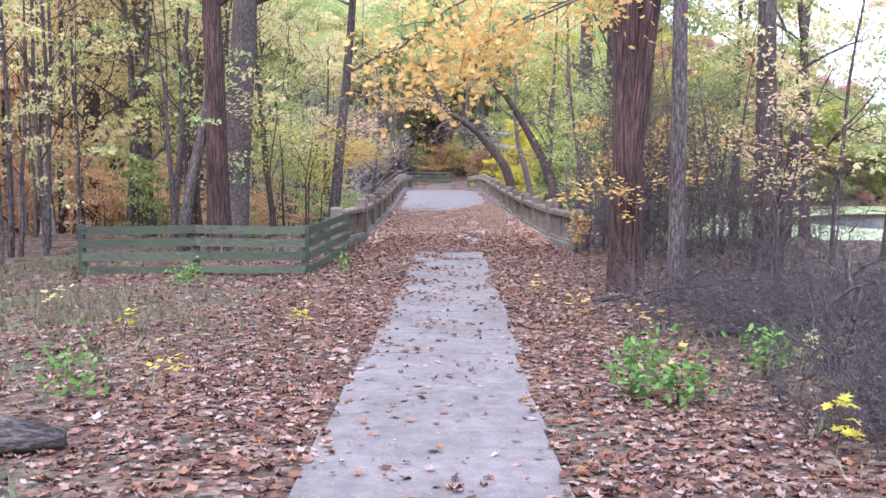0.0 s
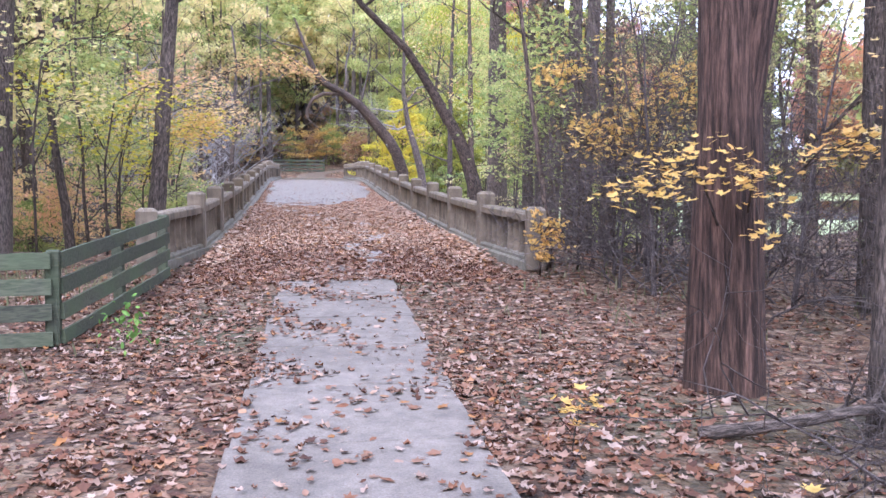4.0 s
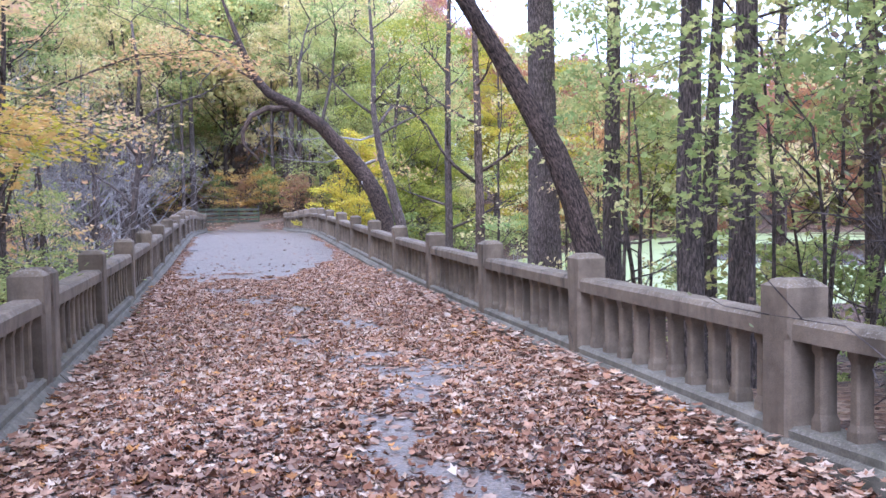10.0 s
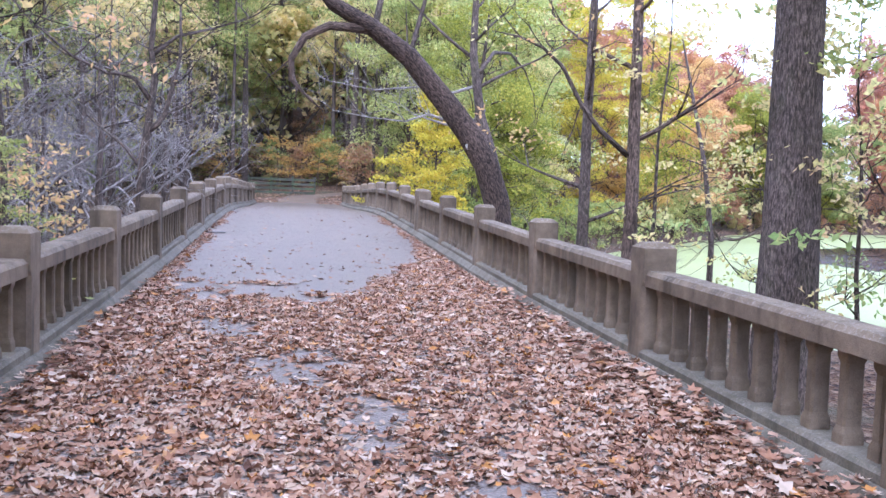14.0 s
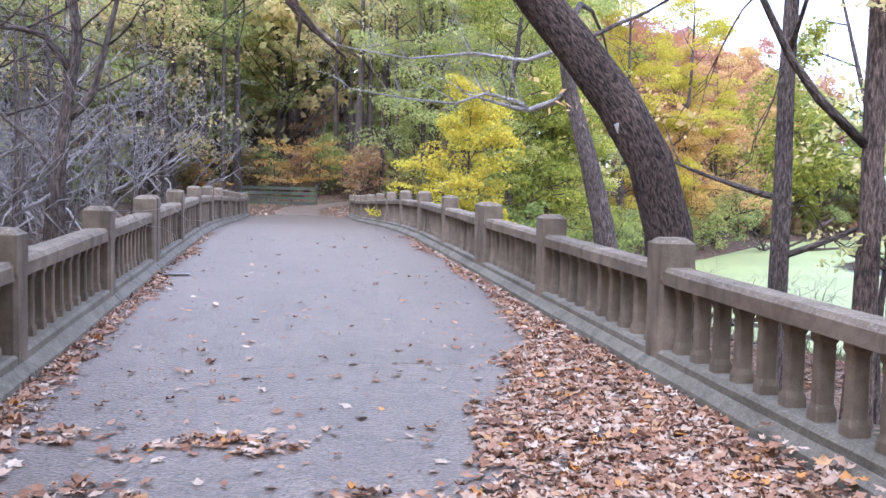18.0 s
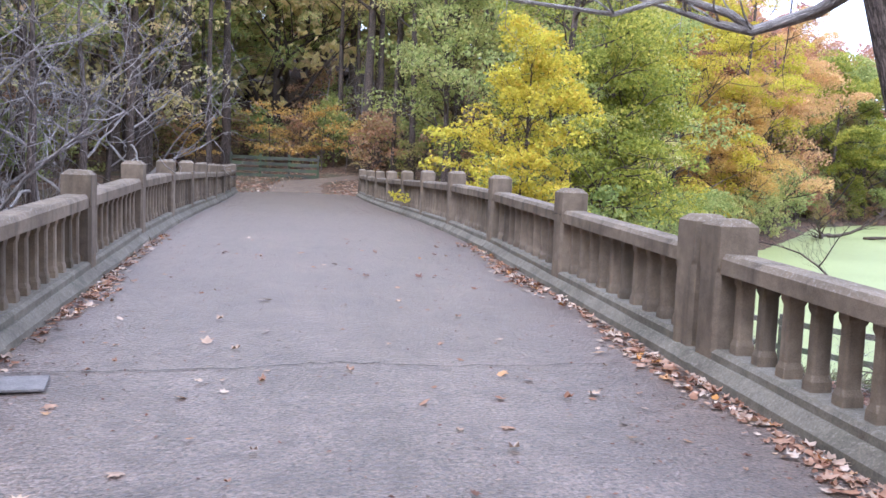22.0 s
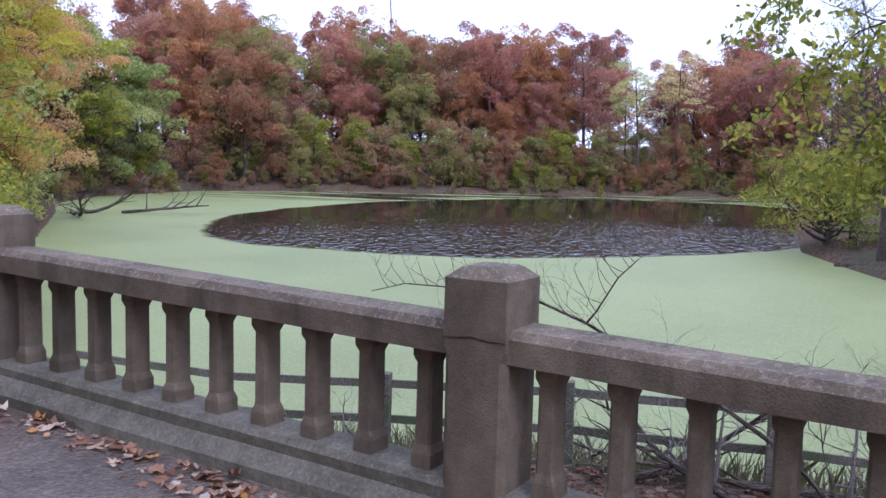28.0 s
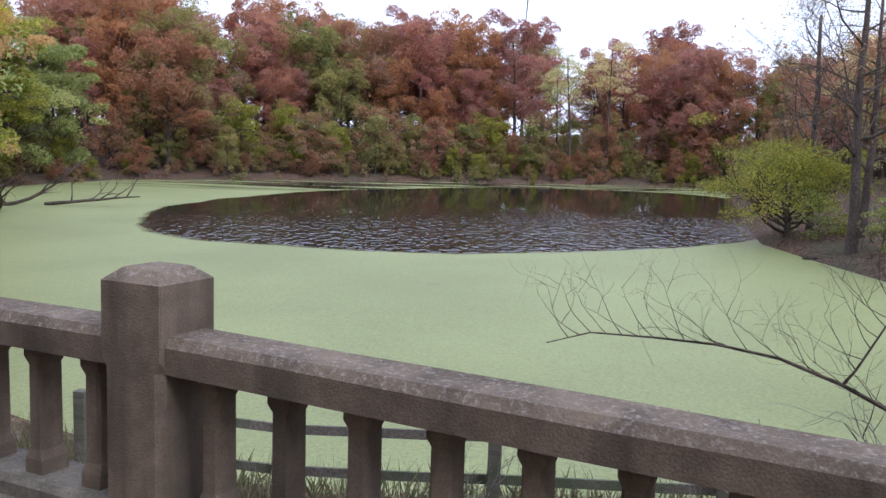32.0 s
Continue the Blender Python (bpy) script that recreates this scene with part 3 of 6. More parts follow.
def ground_z(x, y):
    x, y = np.asarray(x, float), np.asarray(y, float)
    way = np.interp(y, LEVEL_Y, LEVEL_Z) - 0.035
    off = np.maximum(np.abs(x - 0.2) - 2.4, 0)
    z = way + 0.05 * np.sin(0.9 * x + 0.4 * y) * smooth(off / 2) + 0.04 * np.sin(2.3 * x - 1.7 * y) * smooth(off / 2)
    z += np.minimum(0.36 * np.maximum(-x - 12.5, 0), 12) * smooth((y - 2) / 10)
    gully = smooth((y - 27) / 7) * smooth((80 - y) / 8) * smooth((np.abs(x - 0.45) - 2.2) / 3.0)
    z = z * (1 - gully) + gully * (np.where(x > 0, -1.3, -1.6) + 0.15 * np.sin(1.3 * x + 0.8 * y))
    z += 0.05 * np.maximum(y - 96, 0) * smooth((40 - x) / 20)
    d = from_shore(x, y)
    far = smooth((x - 20) / 30)
    rise = WATER + 0.25 + (0.35 * np.maximum(d - 0.5, 0)) * (1 - far) + far * np.minimum(0.16 * np.maximum(d, 0), 6)
    z = np.where(d > 0, np.minimum(np.maximum(z, -2.0), rise) * (1 - far) + rise * far, np.maximum(WATER - 0.35 * -d, -3.6) + 0.2 * np.exp(d))
    return z


def gz(x, y):
    return float(ground_z(x, y))


# ---- ground and pond ----
gx = np.unique(np.concatenate([np.linspace(-400, -40, 10), np.linspace(-40, -9, 26), np.linspace(-9, 12, 71), np.linspace(12, 125, 78), np.linspace(125, 420, 8)]))
gy = np.unique(np.concatenate([np.linspace(-300, -12, 8), np.linspace(-12, 30, 112), np.linspace(30, 100, 90), np.linspace(100, 170, 36), np.linspace(170, 500, 8)]))
X, Y = np.meshgrid(gx, gy)
Z = ground_z(X, Y)
nx = len(gx)
quads = [(r * nx + c, r * nx + c + 1, (r + 1) * nx + c + 1, (r + 1) * nx + c) for r in range(len(gy) - 1) for c in range(nx - 1)]
ground = piece("ground", mesh_of("ground", np.stack([X, Y, Z], -1).reshape(-1, 3), quads, M_SOIL, True))
tagged(ground, "woodland floor of brown leaf litter and thin grass", "ground", kind="structure")
pond = piece("water", mesh_of("water", [(4, 40, WATER), (125, 40, WATER), (125, 150, WATER), (4, 150, WATER)], [(0, 1, 2, 3)], M_POND))
tagged(pond, "still pond with pale green duckweed and an open dark patch", "pond", kind="structure")

# ---- footpath ----
path = tagged(new("pavement"), "concrete footpath of slabs strewn with leaves", "footpath", kind="structure")
for k in range(20):
    y0 = -5.12 + 1.475 * k
    if y0 > 23.0:
        break
    y1, c = y0 + 1.475 - 0.012, 0.01
    mid = float(path_mid((y0 + y1) / 2))
    w, b = 0.785, Build()
    ends = [(-w, y0), (w, y0), (w, y1), (-w, y1)]
    b.rings([[(mid + x_, y_, level(y_) - 0.12) for x_, y_ in ends], [(mid + x_, y_, level(y_) - c) for x_, y_ in ends], [(mid + x_ * (1 - c / w), y_ + (c if y_ == y0 else -c), level(y_)) for x_, y_ in ends]])
    piece("paving_slab", b.mesh("paving_slab", M_PATH), path)

track_line = [(81.3, 0.45), (84, 0.4), (87, 0.4), (89.5, 0.9), (91, 2.0), (92.5, 3.6), (94.5, 6.0)]
v, f = [], []
for k, (y_, x_) in enumerate(track_line):
    for j in range(5):
        xx = x_ + 1.35 * (j - 2) / 2
        v.append((xx, y_, gz(xx, y_) + (0.03 if 0 < j < 4 else -0.02)))
    if k:
        f += [(5 * k + j - 5, 5 * k + j - 4, 5 * k + j + 1, 5 * k + j) for j in range(4)]
tagged(piece("pavement_track", mesh_of("pavement_track", v, f, M_TRACK, True)), "worn earth track beyond the bridge", "track", kind="structure")

# ---- bridge ----


def deck_dip(y):
    """How far the deck's approach end lies below the way, buried in soil and leaves."""
    return 0.14 * smooth((25.4 - y) / 2.6)


def deck_z(x, y):
    return np.interp(y, LEVEL_Y, LEVEL_Z) - deck_dip(y) + np.where(np.abs(x - 0.45) < 2.3, 0.015 - 0.025 * np.abs(x - 0.45) / 2.3, -0.01)


bridge = thing("bridge", "old concrete footbridge deck, grey and worn, partly covered in leaves", "bridge")
for y0, y1 in ((22.4, 29.72), (29.74, 66.0), (66.02, 81.6)):
    b = Build()
    ys = [y0 + (y1 - y0) * k / 24 for k in range(25)]
    dip = [deck_dip(y) for y in ys]
    b.rings([[(LEFT - 0.4, y, level(y) - 0.35), (LEFT - 0.4, y, level(y) - 0.05 - d), (LEFT + 0.1, y, level(y) - 0.01 - d), (0.45, y, level(y) + 0.015 - d), (RIGHT - 0.1, y, level(y) - 0.01 - d), (RIGHT + 0.4, y, level(y) - 0.05 - d), (RIGHT + 0.4, y, level(y) - 0.35)][::-1] for y, d in zip(ys, dip)])
    piece("deck_slab", b.mesh("deck_slab", M_DECK), bridge)
for x0, x1 in ((LEFT - 0.42, LEFT + 0.1), (RIGHT - 0.1, RIGHT + 0.42)):
    b = Build()
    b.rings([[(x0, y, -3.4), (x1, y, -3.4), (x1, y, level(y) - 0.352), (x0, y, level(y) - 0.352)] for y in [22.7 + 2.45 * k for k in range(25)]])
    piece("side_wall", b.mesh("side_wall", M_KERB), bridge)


# Each deck crack is a thin dark strip laid just above the surface.
def crack(points, width, parent):
    rnd_ = random.Random(len(points) * 7)
    pts = []
    for (xa, ya), (xb, yb) in zip(points, points[1:]):
        for k in range(9):
            t = k / 9
            pts.append((xa + (xb - xa) * t, ya + (yb - ya) * t + rnd_.uniform(-0.03, 0.03)))
    v, f = [], []
    for k, (x_, y_) in enumerate(pts):
        w_ = width * rnd_.uniform(0.4, 1.3)
        zz = level(y_) + 0.003 + 0.015 * (1 - abs(x_ - 0.45) / 2.4)
        v += [(x_, y_ - w_, zz), (x_, y_ + w_, zz)]
        if k:
            f.append((2 * k - 2, 2 * k, 2 * k + 1, 2 * k - 1))
    return piece("crack", mesh_of("crack", v, f, M_CRACK), parent, "dark crack in the deck")


crack([(-1.7, 50.02), (-0.5, 50.1), (0.3, 50.28), (1.1, 50.2), (2.55, 50.32)], 0.007, bridge)
crack([(-0.4, 43.6), (0.6, 43.75), (1.4, 43.7)], 0.004, bridge)


def post_mesh(w, h):
    def ring(z, half, c):
        return [(half, -half + c, z), (half, half - c, z), (half - c, half, z), (-half + c, half, z), (-half, half - c, z), (-half, -half + c, z), (-half + c, -half, z), (half - c, -half, z)]

    q = w / 2
    return Build().rings([ring(-0.12, q, 0.03), ring(0.6 * h / 0.92, q, 0.03), ring(0.64 * h / 0.92, q, 0.006), ring(h, q, 0.006), ring(h + 0.042, q - 0.048, 0.012), ring(h + 0.048, q - 0.062, 0.014)]).mesh("post", M_RAIL)


def baluster_mesh(h):
    def ring(z, hx, hy, c):
        return [(hx, -hy + c, z), (hx, hy - c, z), (hx - c, hy, z), (-hx + c, hy, z), (-hx, hy - c, z), (-hx, -hy + c, z), (-hx + c, -hy, z), (hx - c, -hy, z)]

    return Build().rings([ring(-0.02, 0.068, 0.051, 0.004), ring(0.06, 0.067, 0.05, 0.005), ring(0.1, 0.058, 0.040, 0.013), ring(h - 0.085, 0.057, 0.039, 0.013), ring(h - 0.065, 0.062, 0.045, 0.006), ring(h - 0.05, 0.066, 0.049, 0.004), ring(h + 0.02, 0.066, 0.049, 0.004)]).mesh("baluster", M_RAIL)


POST, END_POST, BALUSTER = post_mesh(0.29, 0.92), post_mesh(0.30, 0.80), baluster_mesh(0.535)
RAIL_SECTION = [(-0.125, 0.60), (0.125, 0.60), (0.125, 0.70), (0.095, 0.735), (-0.095, 0.735), (-0.125, 0.70)]
SILL_SECTION = [(-0.14, -0.05), (0.14, -0.05), (0.14, 0.045), (0.115, 0.07), (-0.115, 0.07), (-0.14, 0.045)]


def span(section, name, material, p, q, wave=0.0):
    """A straight member between two points, in short lengths so that worn edges can waver."""
    (xa, ya, za), (xb, yb, zb) = p, q
    rings = []
    for k in range(7):
        t = k / 6
        rings.append([(xa + (xb - xa) * t + sx * (1 + random.uniform(-wave, wave)), ya + (yb - ya) * t, za + (zb - za) * t + sz + random.uniform(-wave, wave) * 0.08) for sx, sz in section][::-1])
    return Build().rings(rings).mesh(name, material)


def balustrade(side, doubles, end_at):
    inner = RIGHT if side > 0 else LEFT
    line = inner + side * 0.145
    rail = thing("balustrade", "weathered concrete balustrade with square posts and slim balusters", "balustrade", "balustrades of the bridge", (line, 26.3, level(26.3)))
    ox, oy, oz = rail.location
    stops = []
    for k, y in enumerate(POSTS):
        for yy in ((y - 0.19, y + 0.2) if k in doubles else (y,)):
            z = level(yy) + 0.12
            ob = piece("post", POST, rail, at=(line - ox, yy - oy, z - oz))
            ob.rotation_euler = (0, 0, radians(90 * (k % 4)))
            stops.append((yy, z))
    if end_at:
        e = piece("end_post", END_POST, rail, "broad end post", (end_at[0] - ox, end_at[1] - oy, level(end_at[1]) + 0.1 - oz))
        e.rotation_euler = (0, 0, radians(-8 * side))
    runs = [((end_at[0], end_at[1], level(end_at[1]) + 0.12), (line, stops[0][0], stops[0][1]))] if end_at else []
    runs += [((line, y0, z0), (line, y1, z1)) for (y0, z0), (y1, z1) in zip(stops, stops[1:]) if y1 - y0 > 1]
    for p, q in runs:
        a_, b_ = Vector(p), Vector(q)
        gap = (b_ - a_).normalized() * 0.12
        a_, b_ = a_ + gap - Vector((ox, oy, oz)), b_ - gap - Vector((ox, oy, oz))
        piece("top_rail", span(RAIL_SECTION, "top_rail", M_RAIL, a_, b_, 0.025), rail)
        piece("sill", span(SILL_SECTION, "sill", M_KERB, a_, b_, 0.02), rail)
        count = 10 if (b_ - a_).length > 2.8 else 8
        for j in range(count):
            c = a_.lerp(b_, (j + 0.55) / (count + 0.1))
            ob = piece("baluster", BALUSTER, rail, at=(c.x, c.y, c.z + 0.07))
            ob.rotation_euler = (0, 0, math.pi * (j % 2))
    if end_at:
        foot = [(0.2, -0.5), (0.2, 0.01), (-0.16, 0.008), (-0.19, -0.02), (-0.21, -0.5)][::-1]
        rings = [[(end_at[0] + (line - end_at[0]) * t + sx - ox, end_at[1] + (stops[0][0] - end_at[1]) * t - oy, level(end_at[1] + (stops[0][0] - end_at[1]) * t) + 0.11 + sz - oz) for sx, sz in foot] for t in (0, 0.25, 0.5, 0.75, 1)]
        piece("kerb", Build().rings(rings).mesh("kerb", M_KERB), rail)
    for (y0, z0), (y1, z1) in zip(stops, stops[1:]):
        section = [(side * 0.24, -0.25), (side * 0.24, 0.0), (-side * 0.155, -0.006), (-side * 0.225, -0.075), (-side * 0.24, -0.25)]
        if side > 0:
            section = section[::-1]
        rings = [[(sx + random.uniform(-0.012, 0.012), y - oy, z + sz - oz + random.uniform(-0.006, 0.006)) for sx, sz in section] for y, z in ((y0 + (y1 - y0) * t / 4, z0 + (z1 - z0) * t / 4) for t in range(5))]
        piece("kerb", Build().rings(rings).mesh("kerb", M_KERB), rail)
    return rail


right_rail = balustrade(1, (7,), (RIGHT + 0.42, 23.75))
for line in ([(2.868, 53.895, 1.165), (2.867, 53.83, 1.172), (2.868, 53.76, 1.18), (2.867, 53.69, 1.172), (2.868, 53.607, 1.171)], [(2.868, 29.86, 0.19), (2.867, 29.80, 0.20), (2.868, 29.74, 0.13), (2.867, 29.72, 0.06)], [(2.868, 50.47, 0.44), (2.867, 50.44, 0.38), (2.868, 50.46, 0.33)]):
    me = Build().tube([Vector(q) - right_rail.location for q in line], [0.0015, 0.0025, 0.003, 0.0025, 0.0015][:len(line)], 5).mesh("crack", M_CRACK)
    piece("crack", me, right_rail, "dark crack in the concrete")
balustrade(-1, (1, 7), (-2.52, 23.75))

# ---- board fences ----


def board(p, q, height, thick, name, material, parent, sag=0.0):
    """A plank on edge from p to q (its lower edge), in the coordinates of its thing."""
    p, q = Vector(p), Vector(q)
    d = (q - p)
    n = Vector((d.y, -d.x, 0)).normalized() * (thick / 2)
    b_ = Build()
    rings = []
    for t in (0, 0.33, 0.66, 1):
        c = p.lerp(q, t) - Vector((0, 0, sag * math.sin(math.pi * t)))
        wob = random.uniform(-0.006, 0.006)
        lo, hi = c + Vector((0, 0, wob)), c + Vector((0, 0, height + wob))
        rings.append([tuple(lo - n), tuple(lo + n), tuple(hi + n * 0.7), tuple(hi - n * 0.7)])
    return piece(name, b_.rings(rings).mesh(name, material), parent)


def fence(label, line, post_gaps, rows, post_h, material, group=""):
    """Posts along a broken line with boards on their front."""
    at = (line[0][0], line[0][1], gz(*line[0]))
    ob = thing("wooden_fence", label, "fence", group, at)
    o = Vector(at)
    for (x0, y0), (x1, y1), gaps in zip(line, line[1:], post_gaps):
        front = Vector((y1 - y0, -(x1 - x0), 0)).normalized() * 0.085
        for k in range(gaps):
            t0, t1 = k / gaps, (k + 1) / gaps
            pa, pb = [Vector((x0 + (x1 - x0) * t, y0 + (y1 - y0) * t, 0)) for t in (t0, t1)]
            pa.z, pb.z = gz(pa.x, pa.y), gz(pb.x, pb.y)
            for p in (pa, pb) if k == gaps - 1 else (pa,):
                pb_ = Build().box((-0.06, -0.06, -0.3), (0.06, 0.06, post_h + random.uniform(-0.02, 0.03)), 0.008)
                q = piece("post", pb_.mesh("post", material), ob, at=tuple(p - o))
                q.rotation_euler = (random.uniform(-0.02, 0.02), random.uniform(-0.02, 0.02), math.atan2(y1 - y0, x1 - x0))
            for z, h in rows:
                board(pa - o + front + Vector((0, 0, z)), pb - o + front + Vector((0, 0, z)), h, 0.045, "rail", material, ob, 0.008)
    return ob


fence("low plank fence of greenish weathered wood by the bridge end", [(-6.5, 18.25), (-2.6, 18.95), (-2.27, 23.5)], (2, 2), ((0.02, 0.13), (0.26, 0.15), (0.5, 0.15), (0.74, 0.15)), 0.9, M_FENCE)
fence("dark plank fence across the far end of the track", [(-2.75, 91.6), (1.6, 91.4)], (3,), ((0.02, 0.17), (0.31, 0.17), (0.60, 0.17), (0.90, 0.17)), 1.2, M_FENCE_DARK)
fence("old wooden rail fence along the pond's edge below the bridge", [(9.9, 51.8), (6.9, 61.8)], (5,), ((-0.05, 0.1), (0.36, 0.09), (0.78, 0.09)), 0.96, M_FENCE_PALE)

# ---- trees ----


def branchy(b_, tips, p, d, length, r, depth, rnd, bend, fork, lift, sides):
    steps = 5 if depth > 1 else 3
    pts = wander(p, d, length, steps, bend, rnd, lift)
    b_.tube(pts, [r * (1 - 0.75 * k / steps) for k in range(steps + 1)], max(3, sides))
    if depth == 0:
        tips.extend(pts[1:])
        return
    for j in range(fork):
        t = rnd.uniform(0.3, 1.0) if j else 1.0
        k = min(int(t * steps), steps - 1)
        q = pts[k].lerp(pts[k + 1], t * steps - k)
        base = (pts[k + 1] - pts[k]).normalized()
        side = Vector((rnd.uniform(-1, 1), rnd.uniform(-1, 1), rnd.uniform(-0.5, 0.8))).normalized()
        branchy(b_, tips, q, base * 0.7 + side * 0.8, length * rnd.uniform(0.45, 0.72), r * (1 - 0.65 * t) * 0.72 + min(0.003, 0.22 * r), depth - 1, rnd, bend * 1.15, fork, lift * 0.6, sides - 2)


def tree_parts(seed, height, r, first, limbs, limb_len, depth, fork, bark_m, leaf_m=None, per_tip=4, leaf=0.11, lean=(0, 0), bend=0.12, spine=None, shape=RHOMB, lift=0.05, sides=8, slope=0.35, apart=False, narrow=0.55, clump=0.9, dome=0.25, share=0.2, lie=0.2, limb_m=None):
    """Trunk with limbs, and its leaves, as meshes of their own."""
    rnd, nr = random.Random(seed), np.random.default_rng(seed)
    b_, limbs_b, tips, boughs = Build(), Build(), [], []
    if spine:
        pts = [Vector(p) for p in spine]
    else:
        pts = [Vector((0, 0, -0.35))] + wander((0, 0, 0), (lean[0], lean[1], 1), height, 9, bend * 0.45, rnd, 0.1)
    n = len(pts) - 1
    radii = [r * (1.35 if k == 0 else 1.12 if k == 1 else 1 - 0.82 * (k / n) ** 1.15) for k in range(n + 1)]
    b_.tube(pts, radii, sides + 2, 0.10)
    for j in range(limbs):
        t = first + (1 - first) * (j + rnd.random()) / limbs
        t = min(t, 0.995)
        k = min(int(t * n), n - 1)
        q = pts[k].lerp(pts[k + 1], t * n - k)
        a_ = j * 2.4 + rnd.uniform(-0.6, 0.6)
        d = Vector((math.cos(a_), math.sin(a_), slope + rnd.uniform(-0.2, 0.5)))
        size = limb_len * (1 - narrow * (t - first) / (1.001 - first)) * rnd.uniform(0.7, 1.2)
        if apart:
            limbs_b = Build()
        branchy(limbs_b, tips, q, d, size, radii[k] * 0.42, depth, rnd, bend * 2.2, fork, lift, 6)
        if apart:
            boughs.append(limbs_b.mesh("limb", limb_m or bark_m, True))
    trunk = b_.mesh("trunk", bark_m, True)
    boughs = boughs or [limbs_b.mesh("twig_mass", limb_m or bark_m, True)]
    if not leaf_m:
        return trunk, boughs, None
    tips = np.array([tuple(t) for t in tips])
    at, tone = tufts(tips, len(tips) * per_tip, clump, dome, share, nr)
    return trunk, boughs, leaf_mesh("crown", at, leaf, shape, leaf_m, nr, lie, 0.35, tone)


def plant_tree(name, label, category, group, parts, x, y, turn=0.0, size=1.0, sink=0.0, z=None):
    ob = thing(name, label, category, group, (x, y, (gz(x, y) if z is None else z) - sink))
    ob.rotation_euler, ob.scale = (0, 0, radians(turn)), (size,) * 3
    piece("trunk", parts[0], ob)
    for me in parts[1]:
        bough = piece("limb" if len(parts[1]) > 1 else "twig_mass", me, ob)
        if len(parts[1]) == 1:
            tagged(bough, kind="stuff")
    if parts[2]:
        piece("crown", parts[2], ob)
    return ob


def again(ob, x, y, turn, size, sink=0.0, label=""):
    c = copy_thing(ob, pose(x, y, gz(x, y) - sink, 0, 0, turn))
    c.scale = (size,) * 3
    return tagged(c, label)


# trees that stand by themselves near the way
shaggy = plant_tree("tree", "tall tree with reddish shaggy bark beside the path", "tree", "", tree_parts(1, 19, 0.28, 0.3, 8, 3.2, 2, 3, M_BARK_RED, M_LEAF_MIX, 22, 0.075, bend=0.05, sides=14, apart=True), 2.98, 16.65, 0)
plant_tree("tree", "slim straight brown trunk beside the path", "tree", "", tree_parts(2, 17, 0.135, 0.35, 6, 2.4, 2, 3, M_BARK_DARK, M_LEAF_MIX, 22, 0.075, bend=0.03, sides=10, apart=True), 3.40, 15.2, 60)
thick_left = plant_tree("tree", "dark trunk behind the plank fence", "tree", "", tree_parts(3, 20, 0.27, 0.3, 7, 3.0, 2, 3, M_BARK_RED, M_LEAF_MIX, 22, 0.075, bend=0.04, lean=(-0.02, 0.0), sides=12, apart=True), -5.05, 22.7, 10)
plant_tree("tree", "grey leaning trunk behind the plank fence", "tree", "", tree_parts(4, 21, 0.42, 0.3, 7, 3.4, 2, 3, M_BARK_GREY, M_LEAF_MIX, 22, 0.075, bend=0.05, lean=(0.10, 0.05), sides=12, apart=True), -5.6, 26.2, 0)
plant_tree("tree", "thick ridged trunk beyond the balustrade", "tree", "", tree_parts(5, 20, 0.38, 0.55, 8, 3.6, 2, 3, M_BARK_GREY, M_LEAF_MIX, 22, 0.075, bend=0.04, lean=(-0.01, 0), sides=14, apart=True), 6.1, 39.7, 0)
plant_tree("tree", "slender grey trunk with orange leaves beside the balustrade", "tree", "", tree_parts(6, 12, 0.13, 0.22, 9, 1.9, 2, 3, M_BARK_GREY, M_LEAF_ORANGE, 4, 0.055, bend=0.05, apart=True), 5.55, 46.2, 0)
crossing = plant_tree("tree", "slender brown trunk with orange leaves", "tree", "", tree_parts(7, 12, 0.16, 0.3, 8, 2.2, 2, 3, M_BARK, M_LEAF_ORANGE, 3, 0.055, bend=0.05, lean=(0.03, 0), apart=True), 6.3, 45.7, 0)
plant_tree("tree", "dark upright trunk beyond the balustrade", "tree", "", tree_parts(8, 13, 0.20, 0.58, 8, 2.8, 2, 3, M_BARK_DARK, M_LEAF_GREEN, 22, 0.075, bend=0.05, sides=12, apart=True), 6.5, 37.0, 0)
dark_forked = thing("tree", "thin dark forked tree with grey twigs beside the bridge", "tree", "", (-3.35, 50.0, gz(-3.35, 50.0)))
